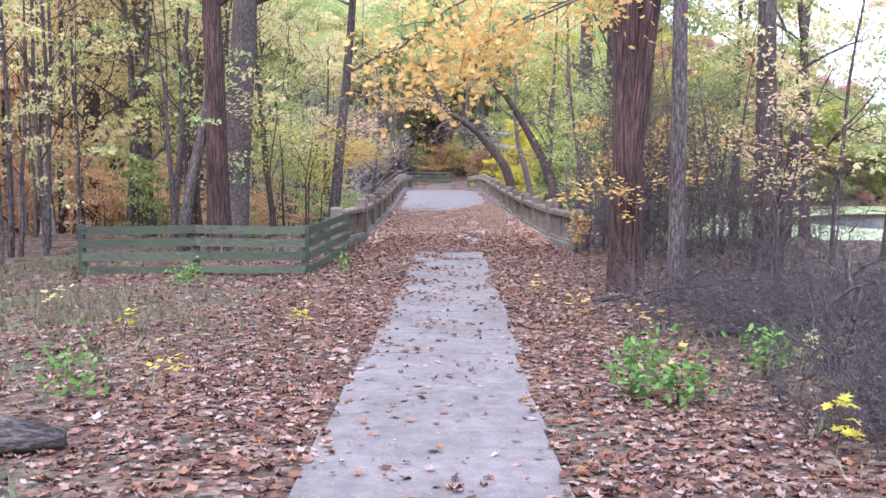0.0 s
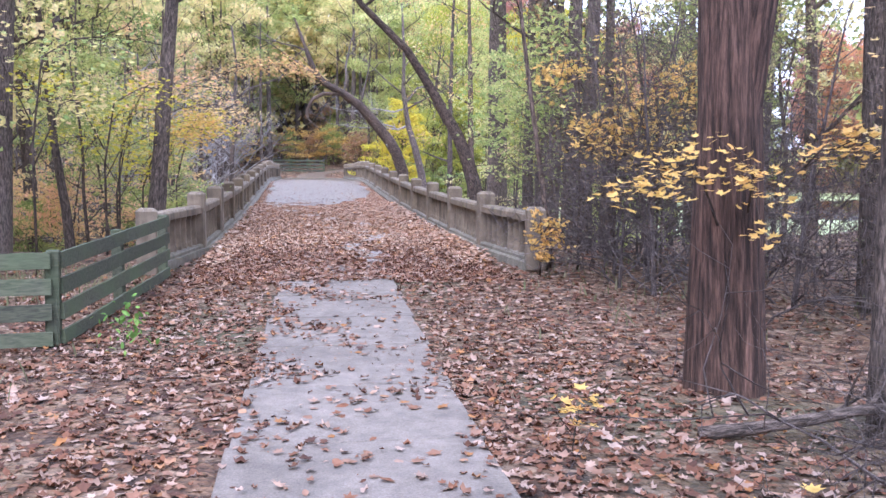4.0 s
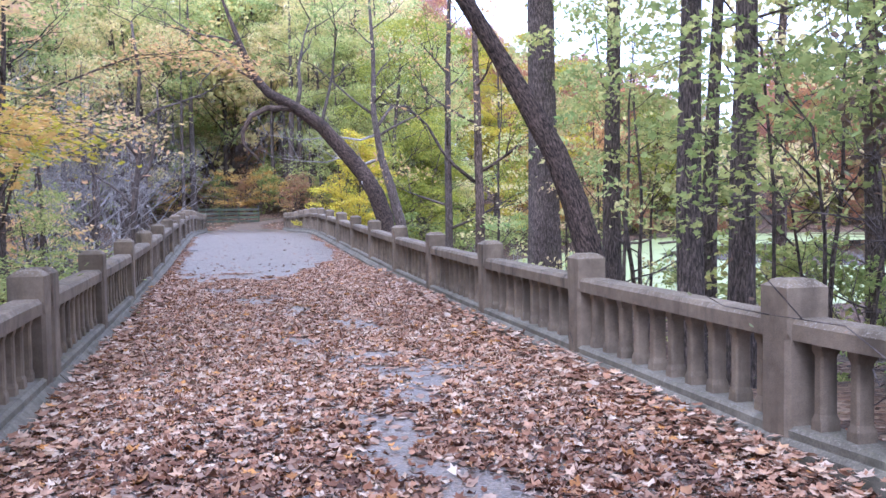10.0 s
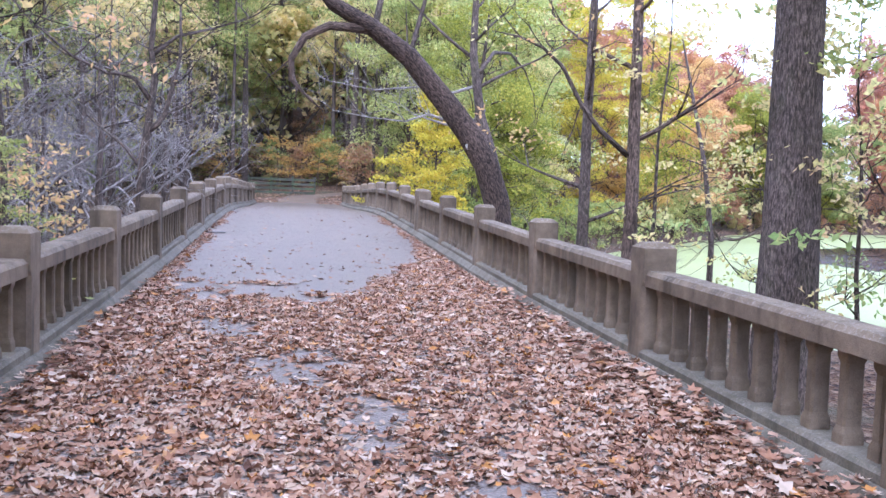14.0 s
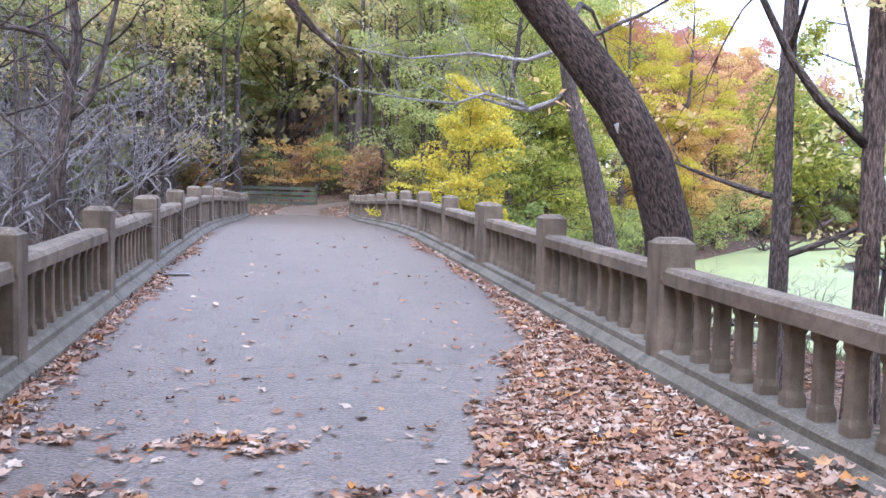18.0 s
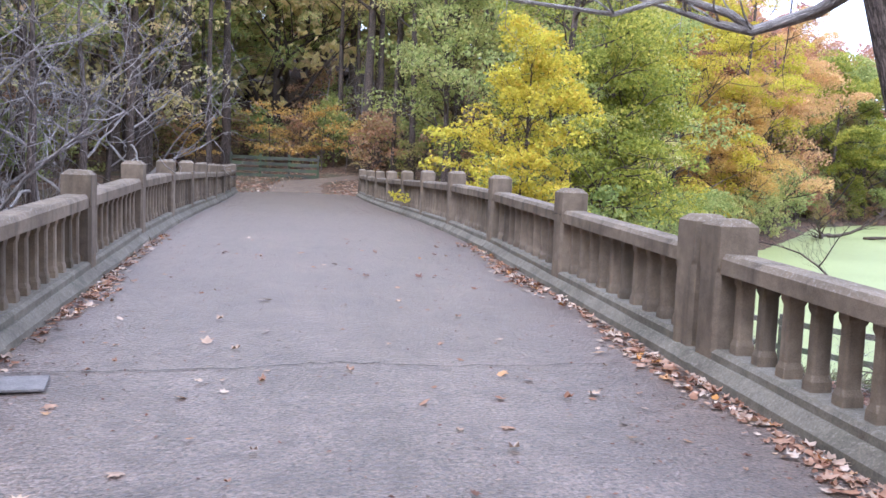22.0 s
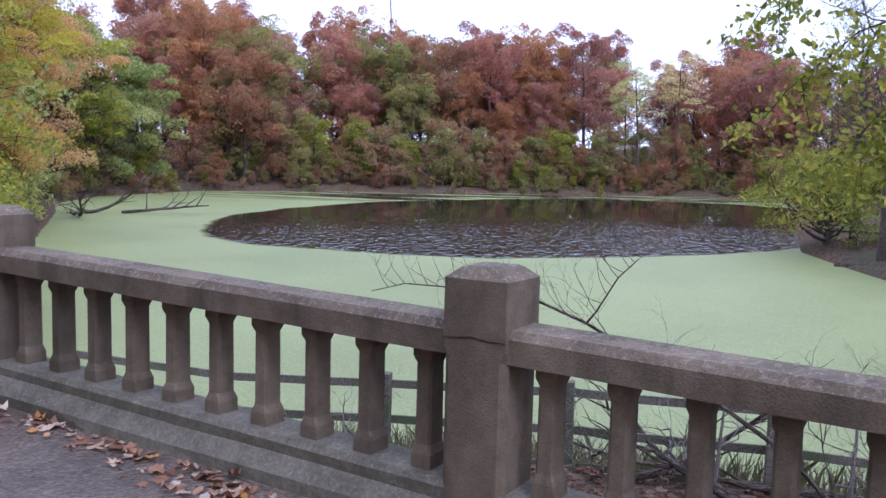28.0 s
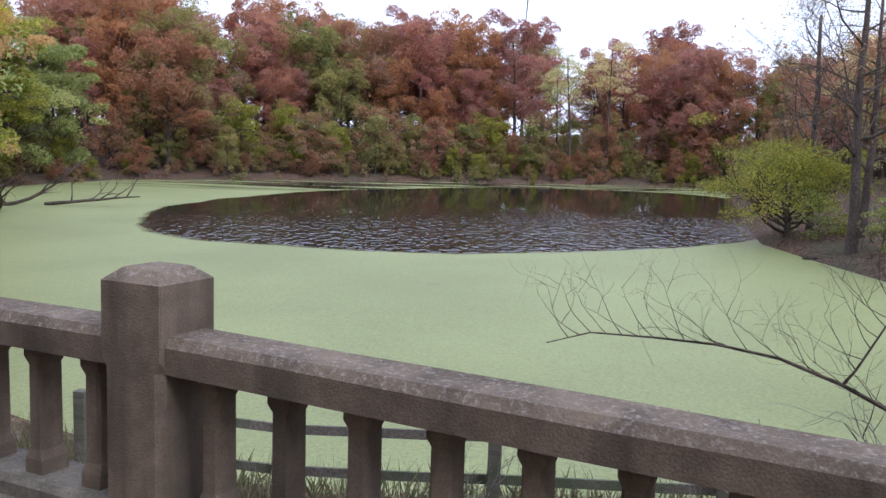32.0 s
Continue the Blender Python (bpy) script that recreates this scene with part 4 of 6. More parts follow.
for name, r0, line in (("trunk", 0.13, [(-3.45, 50.0, -2.0), (-3.32, 50.0, 0.0), (-3.27, 50.0, 0.8), (-3.23, 50.0, 1.8), (-3.12, 50.0, 2.6), (-3.0, 50.05, 3.6), (-3.1, 50.1, 4.2), (-3.0, 50.2, 5.6), (-3.2, 50.3, 7.2)]), ("limb", 0.06, [(-3.08, 50.02, 3.1), (-3.41, 50.0, 3.55), (-3.65, 49.9, 3.62), (-3.95, 49.8, 3.62), (-4.6, 49.6, 3.9), (-5.3, 49.4, 4.5)]), ("limb", 0.075, [(-3.14, 50.0, 2.42), (-2.92, 50.0, 2.6), (-2.78, 50.0, 2.8), (-2.62, 50.05, 3.45), (-2.48, 50.1, 4.1), (-2.5, 50.2, 5.2)]), ("limb", 0.05, [(-3.05, 50.1, 4.1), (-2.6, 50.6, 4.6), (-1.9, 51.2, 4.9), (-1.1, 51.8, 5.3)]), ("limb", 0.05, [(-3.25, 50.0, 1.6), (-3.7, 50.5, 2.1), (-4.3, 51.2, 2.5), (-4.9, 52.0, 3.1)])):
    b, tips, line = Build(), [], [Vector(q) - dark_forked.location for q in line]
    n = len(line) - 1
    b.tube(line, [r0 * (1 - 0.7 * k / n) for k in range(n + 1)], 10, 0.06)
    for k in range(2 if name == "limb" else 5, n + 1):
        for j in range(2):
            branchy(b, tips, line[k], (-0.5 + j, 0.4 - 0.7 * j, 0.3), 1.3, 0.02, 2, random.Random(500 + 9 * k + j + len(line)), 0.25, 3, 0.02, 5)
    piece(name, b.mesh(name, M_BARK_DARK, True), dark_forked)
for seed, x, y, r in ((31, 5.6, 31.2, 0.19), (32, 5.75, 32.7, 0.22), (33, 6.0, 28.4, 0.13), (34, 4.9, 26.4, 0.16), (35, 7.6, 35.5, 0.16)):
    plant_tree("tree", "dark woodland trunk with green leaves", "tree", "woodland trees beside the pond", tree_parts(seed, 12, r, 0.52, 8, 2.5, 2, 3, M_BARK_DARK, M_LEAF_GREEN if seed % 2 else M_LEAF_MIX, 18, 0.07, bend=0.07, sides=10, apart=True), x, y, seed * 40)

plant_tree("tree", "dark slanting trunk behind the balustrade's end", "tree", "", tree_parts(14, 13, 0.17, 0.4, 8, 2.4, 2, 3, M_BARK_DARK, M_LEAF_GREEN, 14, 0.06, bend=0.04, lean=(0.11, 0.02), sides=10, apart=True), -3.05, 27.7, 0)
stem_at = thick_left.location
b = Build()
b.tube([Vector(q) - stem_at for q in ((-5.92, 22.75, -0.4), (-5.86, 22.7, 0.2), (-5.68, 22.7, 1.49), (-5.34, 22.7, 2.93), (-5.14, 22.7, 4.2))], [0.17, 0.14, 0.125, 0.115, 0.09], 10, 0.08)
piece("side_stem", b.mesh("side_stem", M_BARK_DARK, True), thick_left)

vine_trunk = plant_tree("tree", "dark trunk hung with withered vine leaves beside the balustrade's end", "tree", "", tree_parts(15, 13, 0.19, 0.5, 8, 2.4, 2, 3, M_BARK_DARK, M_LEAF_GREEN, 14, 0.06, bend=0.03, sides=10, apart=True), 5.0, 27.6, 0)
vr, vn = random.Random(610), np.random.default_rng(610)
b, hold = Build(), []
for k in range(9):
    line = wander((0.2 * math.cos(k * 0.7), 0.2 * math.sin(k * 0.7), 0.4 + 0.2 * k), (0.05 * math.cos(k), 0.05 * math.sin(k), 1), 4.2, 9, 0.2, vr)
    b.tube(line, [0.012] * 10, 4)
    hold += [tuple(q) for q in line[2:]]
piece("vine", b.mesh("vine", M_BARK_DARK, True), vine_trunk, "thin climbing vine stems")
at, tone = tufts(hold, 1500, 0.28, 0.5, 0.5, vn)
piece("vine_leaves", leaf_mesh("vine_leaves", at, 0.045, OVAL, M_LEAF_DRY, vn, 0.1, 0.35, tone), vine_trunk, "withered brown vine leaves")
for seed, x, y, r in ((16, -5.4, 95.0, 0.42), (17, -3.2, 94.6, 0.28), (18, 4.3, 94.8, 0.33), (19, 5.1, 95.6, 0.24), (20, 5.7, 93.6, 0.13), (21, -8.5, 92.0, 0.36), (22, -7.2, 88.5, 0.2), (23, -3.7, 89.8, 0.15), (24, 6.4, 91.0, 0.2)):
    plant_tree("tree", "tall dark trunk beyond the end of the bridge", "tree", "tall trees at the end of the bridge", tree_parts(seed, 17, r, 0.5, 8, 3.2, 2, 3, M_BARK_DARK, M_LEAF_GREEN if seed % 2 else M_LEAF_MIX, 14, 0.09, bend=0.04, sides=10), x, y, seed * 50)

gzc = crossing.location.z
branch = [(-0.1, -0.05, 2.15 - gzc), (-0.7, -0.1, 2.62 - gzc), (-1.06, -0.1, 3.05 - gzc), (-1.45, -0.1, 3.72 - gzc), (-1.84, -0.1, 4.05 - gzc), (-2.28, -0.1, 4.22 - gzc), (-2.8, -0.1, 4.3 - gzc)]
b, tips = Build(), []
b.tube(branch, [0.055, 0.05, 0.044, 0.036, 0.028, 0.02, 0.008], 8, 0.05)
for k in (2, 3, 4, 5):
    branchy(b, tips, branch[k], (-0.3, 0.2, -0.5 if k < 4 else 0.5), 1.2, 0.014, 2, random.Random(300 + k), 0.3, 2, -0.03, 5)
piece("limb", b.mesh("limb", M_BARK_DARK, True), crossing, "long limb slanting across to the arching tree")

# the tree that arches over the bridge, with a tag nailed to its trunk
arch_spine = [(0.25, -0.1, -2.2), (0.15, -0.1, 0.3), (0.07, -0.1, 1.2), (-0.15, -0.1, 1.85), (-0.45, -0.05, 2.35), (-0.8, 0.0, 2.8), (-1.15, 0.0, 3.2), (-1.5, 0.0, 3.6), (-2.13, 0.0, 4.05), (-2.8, 0.0, 4.4), (-3.18, 0.0, 4.85), (-3.5, 0.1, 5.7), (-3.9, 0.2, 6.8)]
arch = thing("arching_tree", "bare leaning tree whose trunk arches over the bridge", "tree", "", (3.38, 44.6, 0.0))
b = Build()
b.tube(arch_spine, [0.30, 0.25, 0.225, 0.215, 0.205, 0.195, 0.185, 0.17, 0.145, 0.12, 0.095, 0.07, 0.03], 18, 0.07)
piece("trunk", b.mesh("trunk", M_BARK_FURROW, True), arch)
tips = []
rnd = random.Random(11)
for p, d, ln, r in (((-3.1, 0.0, 4.7), (-1, -0.3, 0.35), 2.2, 0.05), ((-3.5, 0.1, 5.6), (-0.9, 0.2, 0.4), 2.4, 0.04), ((-2.1, 0.0, 4.05), (0.2, 0.5, 1), 3.0, 0.06), ((-1.5, 0.0, 3.6), (0.3, 0.7, 1), 2.6, 0.05), ((-2.8, 0.0, 4.4), (-0.5, 0.8, 0.5), 2.4, 0.04)):
    b = Build()
    branchy(b, tips, p, d, ln, r, 2, rnd, 0.25, 3, 0.02, 7)
    piece("limb", b.mesh("limb", M_BARK_GREY, True), arch)
b = Build()
hook = [(-2.2, 0.0, 4.02), (-2.85, -0.05, 4.03), (-3.25, -0.1, 3.82), (-3.46, -0.1, 3.45), (-3.45, -0.1, 3.12), (-3.25, -0.12, 2.9), (-2.97, -0.15, 2.66)]
b.tube(hook, [0.085, 0.075, 0.066, 0.058, 0.046, 0.03, 0.012], 9, 0.06)
b.tube([(-3.47, -0.1, 3.3), (-3.36, -0.12, 3.0), (-3.38, -0.14, 2.72)], [0.03, 0.022, 0.008], 6)
branchy(b, tips, hook[3], (-0.5, 0.1, -0.6), 0.8, 0.016, 1, rnd, 0.3, 3, 0.0, 5)
piece("limb", b.mesh("limb", M_BARK, True), arch, "crooked limb hooked downwards")
tag = piece("name_plate", Build().box((-0.035, -0.008, -0.045), (0.035, 0.008, 0.045), 0.003).mesh("name_plate", M_PLATE), None, at=(2.89, 44.40, 2.14))
tag.rotation_euler = (radians(20), radians(-25), radians(-15))
tagged(tag, "small white tag fixed to the leaning trunk", "tag")

# the big leaning tree that rises across the balustrade
lean_spine = [(0.15, 0.1, -2.0), (0.1, 0.1, 0.0), (0.03, 0.1, 0.7), (-0.2, 0.15, 1.5), (-0.43, 0.2, 2.1), (-0.75, 0.25, 2.7), (-1.1, 0.3, 3.3), (-1.65, 0.3, 4.15), (-2.7, 0.3, 5.15), (-3.55, 0.3, 6.2), (-4.1, 0.4, 7.4)]
plant_tree("leaning_tree", "thick brown tree leaning over the balustrade", "tree", "", tree_parts(12, 9, 0.20, 0.78, 6, 2.4, 2, 3, M_BARK_FURROW, M_LEAF_GREEN, 12, 0.05, spine=lean_spine, sides=14, apart=True), 3.85, 31.5, 0, z=0.0)

# the grey tree by the pond with one long low limb
grey_spine = [(0.5, 0.0, -2.5), (0.3, 0.0, -0.5), (0.12, 0.0, 1.0), (-0.18, 0.1, 2.2), (-0.46, 0.2, 3.2), (-0.66, 0.3, 4.6), (-0.6, 0.5, 6.5), (-0.7, 0.6, 8.5)]
grey = plant_tree("tree", "smooth grey tree leaning over the balustrade at the pond", "tree", "", tree_parts(13, 9, 0.21, 0.62, 7, 2.4, 2, 3, M_BARK_GREY, M_LEAF_MIX, 4, 0.06, spine=grey_spine, sides=14, apart=True), 4.85, 50.5, 0, z=0.0)
for label, r0, line in (("pale crooked low limb", 0.07, [(-0.4, 0.2, 3.3), (-0.4, 1.1, 3.12), (-0.78, 1.5, 2.98), (-1.1, 1.5, 3.02), (-1.4, 1.55, 3.1), (-1.9, 1.7, 3.25)]), ("pale low limb reaching along the bridge", 0.045, [(-0.78, 1.5, 2.98), (-1.0, 1.5, 3.12), (-1.55, 1.5, 3.24), (-2.1, 1.5, 3.04), (-3.0, 1.5, 3.1), (-3.9, 1.7, 3.25)]), ("pale thin high limb", 0.045, [(-0.5, 0.3, 3.9), (-1.0, 1.0, 3.75), (-1.8, 1.4, 3.9), (-2.9, 1.7, 3.8), (-4.0, 2.0, 4.0)])):
    b, tips = Build(), []
    n = len(line) - 1
    b.tube(line, [r0 * (1 - 0.8 * k / n) for k in range(n + 1)], 8, 0.05)
    for k in range(2, n + 1):
        for j in range(2):
            branchy(b, tips, line[k], (-0.6 + 0.3 * j, 0.5 - 0.8 * j, 0.35), 1.0, 0.012, 2, random.Random(14 + 3 * k + j), 0.28, 3, 0.03, 5)
    piece("limb", b.mesh("limb", M_TWIG, True), grey, label)

# ---- woods ----
GROUP = "trees of the surrounding woods"
kinds = {
    "green": plant_tree("tree", "woodland tree with green leaves", "tree", GROUP, tree_parts(41, 13, 0.17, 0.25, 13, 3.0, 2, 3, M_BARK_DARK, M_LEAF_GREEN, 15, 0.095, clump=1.1), -12, 34, 0),
    "mixed": plant_tree("tree", "woodland tree with green and yellow leaves", "tree", GROUP, tree_parts(42, 12, 0.15, 0.25, 13, 2.8, 2, 3, M_BARK, M_LEAF_MIX, 15, 0.095, clump=1.1), -9, 29, 0),
    "tall": plant_tree("tree", "tall bare-stemmed woodland tree", "tree", GROUP, tree_parts(43, 15, 0.22, 0.5, 10, 3.2, 2, 3, M_BARK_DARK, M_LEAF_MIX, 16, 0.095, clump=1.1), -8, 38, 0),
    "sapling": plant_tree("sapling", "thin young tree with yellow and green leaves", "sapling", GROUP, tree_parts(44, 6.5, 0.05, 0.28, 9, 2.1, 2, 3, M_BARK_DARK, M_LEAF_MIX, 4, 0.062, bend=0.18, slope=0.45, lean=(0.06, 0.03), clump=0.5, dome=0.12, share=0.13), -6.5, 24, 0),
    "pole": plant_tree("tree", "slender dark trunk with thin yellow-green leaves", "tree", GROUP, tree_parts(36, 11, 0.10, 0.3, 10, 2.8, 2, 3, M_BARK_DARK, M_LEAF_MIX, 4, 0.07, bend=0.2, slope=0.55, lean=(0.08, 0.0), clump=0.6, dome=0.15, share=0.13), -7.2, 26.5, 0),
    "green_sapling": plant_tree("sapling", "thin young tree with green leaves", "sapling", GROUP, tree_parts(45, 6.5, 0.055, 0.28, 9, 2.1, 2, 3, M_BARK_DARK, M_LEAF_GREEN, 7, 0.06, bend=0.18, slope=0.3, lean=(-0.05, 0.04), clump=0.55, dome=0.12, share=0.13), -7.5, 31, 0),
    "bare": plant_tree("shrub", "bare shrub with many thin grey twigs", "shrub", "bare shrubs", tree_parts(46, 2.4, 0.06, 0.08, 8, 2.2, 2, 4, M_TWIG, None, bend=0.22, slope=0.15, lift=0.05), -5.4, 44, 0),
    "brush": plant_tree("shrub", "tangled dark brush with withered leaves", "shrub", "tangled brush", tree_parts(39, 3.2, 0.03, 0.04, 18, 1.8, 2, 4, M_BRUSH, M_LEAF_DRY, 1, 0.014, bend=0.27, slope=0.4, shape=OVAL, clump=0.2, dome=0.8, share=0.5), 5.0, 27.2, 0),
    "low_brush": plant_tree("dead_brush", "low heap of dead grey-brown sticks on the litter", "brush", "dead brush beside the path", tree_parts(40, 0.75, 0.03, 0.03, 24, 1.3, 2, 4, M_BRUSH, None, bend=0.28, slope=0.2, lift=-0.02), 3.6, 10.4, 0),
    "bare_tree": plant_tree("tree", "leafless grey tree with spreading branches", "tree", "leafless trees beside the bridge", tree_parts(38, 6.5, 0.14, 0.18, 10, 3.3, 3, 3, M_BARK_DARK, None, bend=0.2, slope=0.3, lift=0.0, lean=(0.16, 0.0), limb_m=M_TWIG), -7.2, 55, 0),
    "dark_pole": plant_tree("sapling", "slender dark leafless trunk that forks low", "sapling", "slender dark trunks", tree_parts(49, 8.5, 0.06, 0.2, 7, 2.8, 2, 3, M_BARK_DARK, None, bend=0.16, slope=0.75, lift=0.08), -8.3, 21.0, 0),
    "tan": plant_tree("tree", "pale orange tree deep in the woods", "tree", GROUP, tree_parts(37, 12, 0.15, 0.1, 20, 3.6, 1, 4, M_BARK_DARK, M_LEAF_TAN, 16, 0.17, clump=1.2, dome=0.4), -36, 40, 0),
    "thicket": plant_tree("tree", "leafy tree deep in the woods", "tree", GROUP, tree_parts(48, 11, 0.15, 0.08, 22, 3.6, 1, 4, M_BARK_DARK, M_LEAF_MIX, 16, 0.19, clump=1.2, dome=0.4), -34, 60, 0),
    "rusty_bush": plant_tree("bush", "undergrowth bush with olive and rusty leaves", "bush", "undergrowth", tree_parts(47, 2.0, 0.03, 0.05, 16, 1.1, 1, 4, M_BARK_DARK, M_LEAF_OLIVE, 6, 0.065, slope=0.5, clump=0.34, dome=0.35, share=0.3), -10, 31, 0),
    "pale_bush": plant_tree("bush", "pale gold and tan undergrowth", "bush", "undergrowth", tree_parts(50, 2.2, 0.03, 0.1, 12, 1.5, 1, 4, M_BARK_DARK, M_LEAF_TAN, 7, 0.06, slope=0.3, clump=0.45, dome=0.12, share=0.3), -11, 28, 0),
    "gold_bush": plant_tree("bush", "thin bush with golden leaves behind the far fence", "bush", "golden bushes behind the far fence", tree_parts(52, 2.6, 0.03, 0.2, 11, 1.3, 1, 4, M_BARK_DARK, M_LEAF_GOLD, 6, 0.06, slope=0.35, clump=0.4, dome=0.15, share=0.3), 3.2, 93.8, 0),
    "bush": plant_tree("bush", "dense green undergrowth bush", "bush", "undergrowth", tree_parts(47, 1.8, 0.03, 0.05, 16, 1.0, 1, 4, M_BARK_DARK, M_LEAF_GREEN, 6, 0.065, slope=0.5, clump=0.32, dome=0.35, share=0.3), -8, 27, 0),
}
pick = random.Random(5)


def woods(name, label, kind, box, count, clear, size):
    """Many far trees of one kind as a single body of trees."""
    meshes = [c.data for c in kinds[kind].children]
    for me in meshes:
        co = np.empty(len(me.vertices) * 3, np.float32)
        me.vertices.foreach_get("co", co)
        co = co.reshape(-1, 3)
        loops = np.empty(len(me.loops), np.int32)
        me.loops.foreach_get("vertex_index", loops)
        total = np.empty(len(me.polygons), np.int32)
        me.polygons.foreach_get("loop_total", total)
        rnd_, vs = random.Random(count + len(kind)), []
        while len(vs) < count:
            x, y = rnd_.uniform(box[0], box[1]), rnd_.uniform(box[2], box[3])
            a_, k_ = rnd_.uniform(0, math.tau), rnd_.uniform(*size)
            turn = np.array([[math.cos(a_), -math.sin(a_), 0], [math.sin(a_), math.cos(a_), 0], [0, 0, 1]])
            if not clear(x, y) and from_shore(x, y) > 1:
                vs.append(co @ turn.T * k_ + np.array([x, y, gz(x, y) - 0.05]))
        out = bpy.data.meshes.new(name)
        out.vertices.add(len(co) * count)
        out.vertices.foreach_set("co", np.concatenate(vs).astype(np.float32).ravel())
        out.loops.add(len(loops) * count)
        out.loops.foreach_set("vertex_index", np.concatenate([loops + len(co) * k for k in range(count)]).astype(np.int32))
        tot = np.tile(total, count)
        out.polygons.add(len(tot))
        out.polygons.foreach_set("loop_start", np.concatenate([[0], np.cumsum(tot)[:-1]]).astype(np.int32))
        out.polygons.foreach_set("loop_total", tot)
        out.update(calc_edges=True)
        if "tuft" in me.attributes:
            tone = np.empty(len(co), np.float32)
            me.attributes["tuft"].data.foreach_get("value", tone)
            out.attributes.new("tuft", "FLOAT", "POINT").data.foreach_set("value", np.tile(tone, count))
        out.materials.append(me.materials[0])
        tagged(piece(name, out), label, "woods", kind="stuff")


def scatter(names, weights, box, count, clear, size=(0.8, 1.25), sink=0.05):
    done = 0
    for _ in range(count * 30):
        x, y = pick.uniform(box[0], box[1]), pick.uniform(box[2], box[3])
        if clear(x, y) or from_shore(x, y) < 0.8:
            continue
        kind = pick.choices(names, weights)[0]
        again(kinds[kind], x, y, pick.uniform(0, 360), pick.uniform(*size), sink)
        done += 1
        if done >= count:
            break


scatter(["green", "mixed", "tall", "sapling", "green_sapling"], [0, 0, 2, 5, 2], (-22, -5.0, 15, 46), 18, lambda x, y: x > -7.5 and y < 24)
scatter(["tall", "mixed"], [5, 1], (-50, -24, 0, 95), 14, lambda x, y: False, (0.9, 1.4))
scatter(["mixed", "sapling", "sapling", "green_sapling"], [1, 3, 3, 2], (-20, -5.5, 2, 18), 7, lambda x, y: x > -6.5)
scatter(["pale_bush", "bush", "bare"], [7, 1, 1], (-20, -4.8, 20, 50), 60, lambda x, y: x > -9.5 and y < 28, (0.7, 1.3))
scatter(["bare"], [1], (-10, -4.6, 42, 74), 10, lambda x, y: x > -4.0, (0.8, 1.6))
scatter(["green", "sapling", "tall", "sapling", "green_sapling"], [1, 1, 3, 3, 3], (6.0, 13, 16, 44), 8, lambda x, y: x < 6.5 and y > 22, (0.75, 1.1))
scatter(["low_brush"], [1], (2.3, 7.0, 7.5, 15.2), 42, lambda x, y: x < 2.4 + 0.1 * abs(y - 11) or (x < 3.2 and 14.6 < y), (0.5, 0.95))
scatter(["brush"], [1], (4.0, 8.0, 16.5, 26), 14, lambda x, y: x < 4.4 and y < 20, (0.45, 0.9))
scatter(["green", "mixed", "tall", "green_sapling"], [5, 1, 6, 3], (-30, 20, 86, 118), 90, lambda x, y: -5.5 < x < 7.0 and y < 99, (0.8, 1.3))
scatter(["bush", "rusty_bush", "bare"], [3, 3, 1], (-22, 18, 84, 112), 80, lambda x, y: -4.2 < x < 4.2 and y < 94, (0.9, 1.8))
scatter(["rusty_bush"], [1], (-7, 7, 93.5, 98), 12, lambda x, y: False, (0.7, 1.2))
scatter(["green", "bush", "bush"], [5, 3, 3], (7, 14, 72, 92), 18, lambda x, y: False, (0.7, 1.1))
scatter(["green", "mixed", "tall"], [2, 2, 3], (-24, -11, 66, 86), 18, lambda x, y: False, (0.8, 1.2))
woods("far_woods", "leafy woods beyond the end of the bridge", "thicket", (-45, 20, 102, 126), 30, lambda x, y: False, (1.1, 1.9))
woods("far_woods", "pale orange trees beyond the end of the bridge", "tan", (-45, 20, 102, 126), 9, lambda x, y: False, (1.1, 1.7))
woods("far_woods", "leafy woods on the slope", "thicket", (-60, -42, 5, 110), 14, lambda x, y: False, (0.9, 1.4))
scatter(["bare"], [1], (-11, -4.6, 44, 78), 9, lambda x, y: False, (0.9, 1.4))
scatter(["bare_tree"], [1], (-13, -7.0, 43, 82), 14, lambda x, y: False, (0.8, 1.2))
for x, y, turn, sc in ((-5.6, 47.5, 20, 0.85), (-5.2, 54.5, -25, 0.95), (-5.8, 59, 10, 1.1), (-5.3, 64, -40, 1.0), (-5.6, 69.5, 15, 1.1), (-5.4, 76, -10, 1.1), (-7.5, 52, 30, 1.2), (-8.2, 66, -15, 1.3)):
    again(kinds["bare_tree"], x, y, turn, sc)
scatter(["dark_pole"], [1], (-14, -7, 46, 84), 12, lambda x, y: False, (1.0, 1.4))
scatter(["tall", "green", "mixed"], [3, 2, 2], (-22, -11, 52, 88), 16, lambda x, y: False, (1.0, 1.35))
woods("far_woods", "pale orange trees on the wooded slope", "tan", (-48, -20, 8, 80), 30, lambda x, y: False, (0.9, 1.4))
scatter(["dark_pole"], [1], (-16, -5.6, 16, 34), 20, lambda x, y: x > -7.0 and y < 24, (0.7, 1.2))
scatter(["pole"], [1], (-15, -5.0, 20, 36), 12, lambda x, y: x > -6.5 and y < 23, (0.8, 1.2))
for x, y, sc in ((-8.4, 33, 1.3), (-13.0, 41.5, 1.3), (-13.2, 50, 1.3), (-12.8, 60, 1.3), (-12.2, 70, 1.3), (12.5, 34.5, 1.1), (13.0, 41.5, 1.2), (11.0, 29, 1.1), (-9, 30, 1.25)):
    again(kinds["tall" if y % 2 < 1 else "mixed"], x, y, 47 * y, sc)
scatter(["green_sapling", "bush", "sapling"], [4, 3, 2], (5.3, 9.8, 27, 47), 18, lambda x, y: False, (0.7, 1.1))
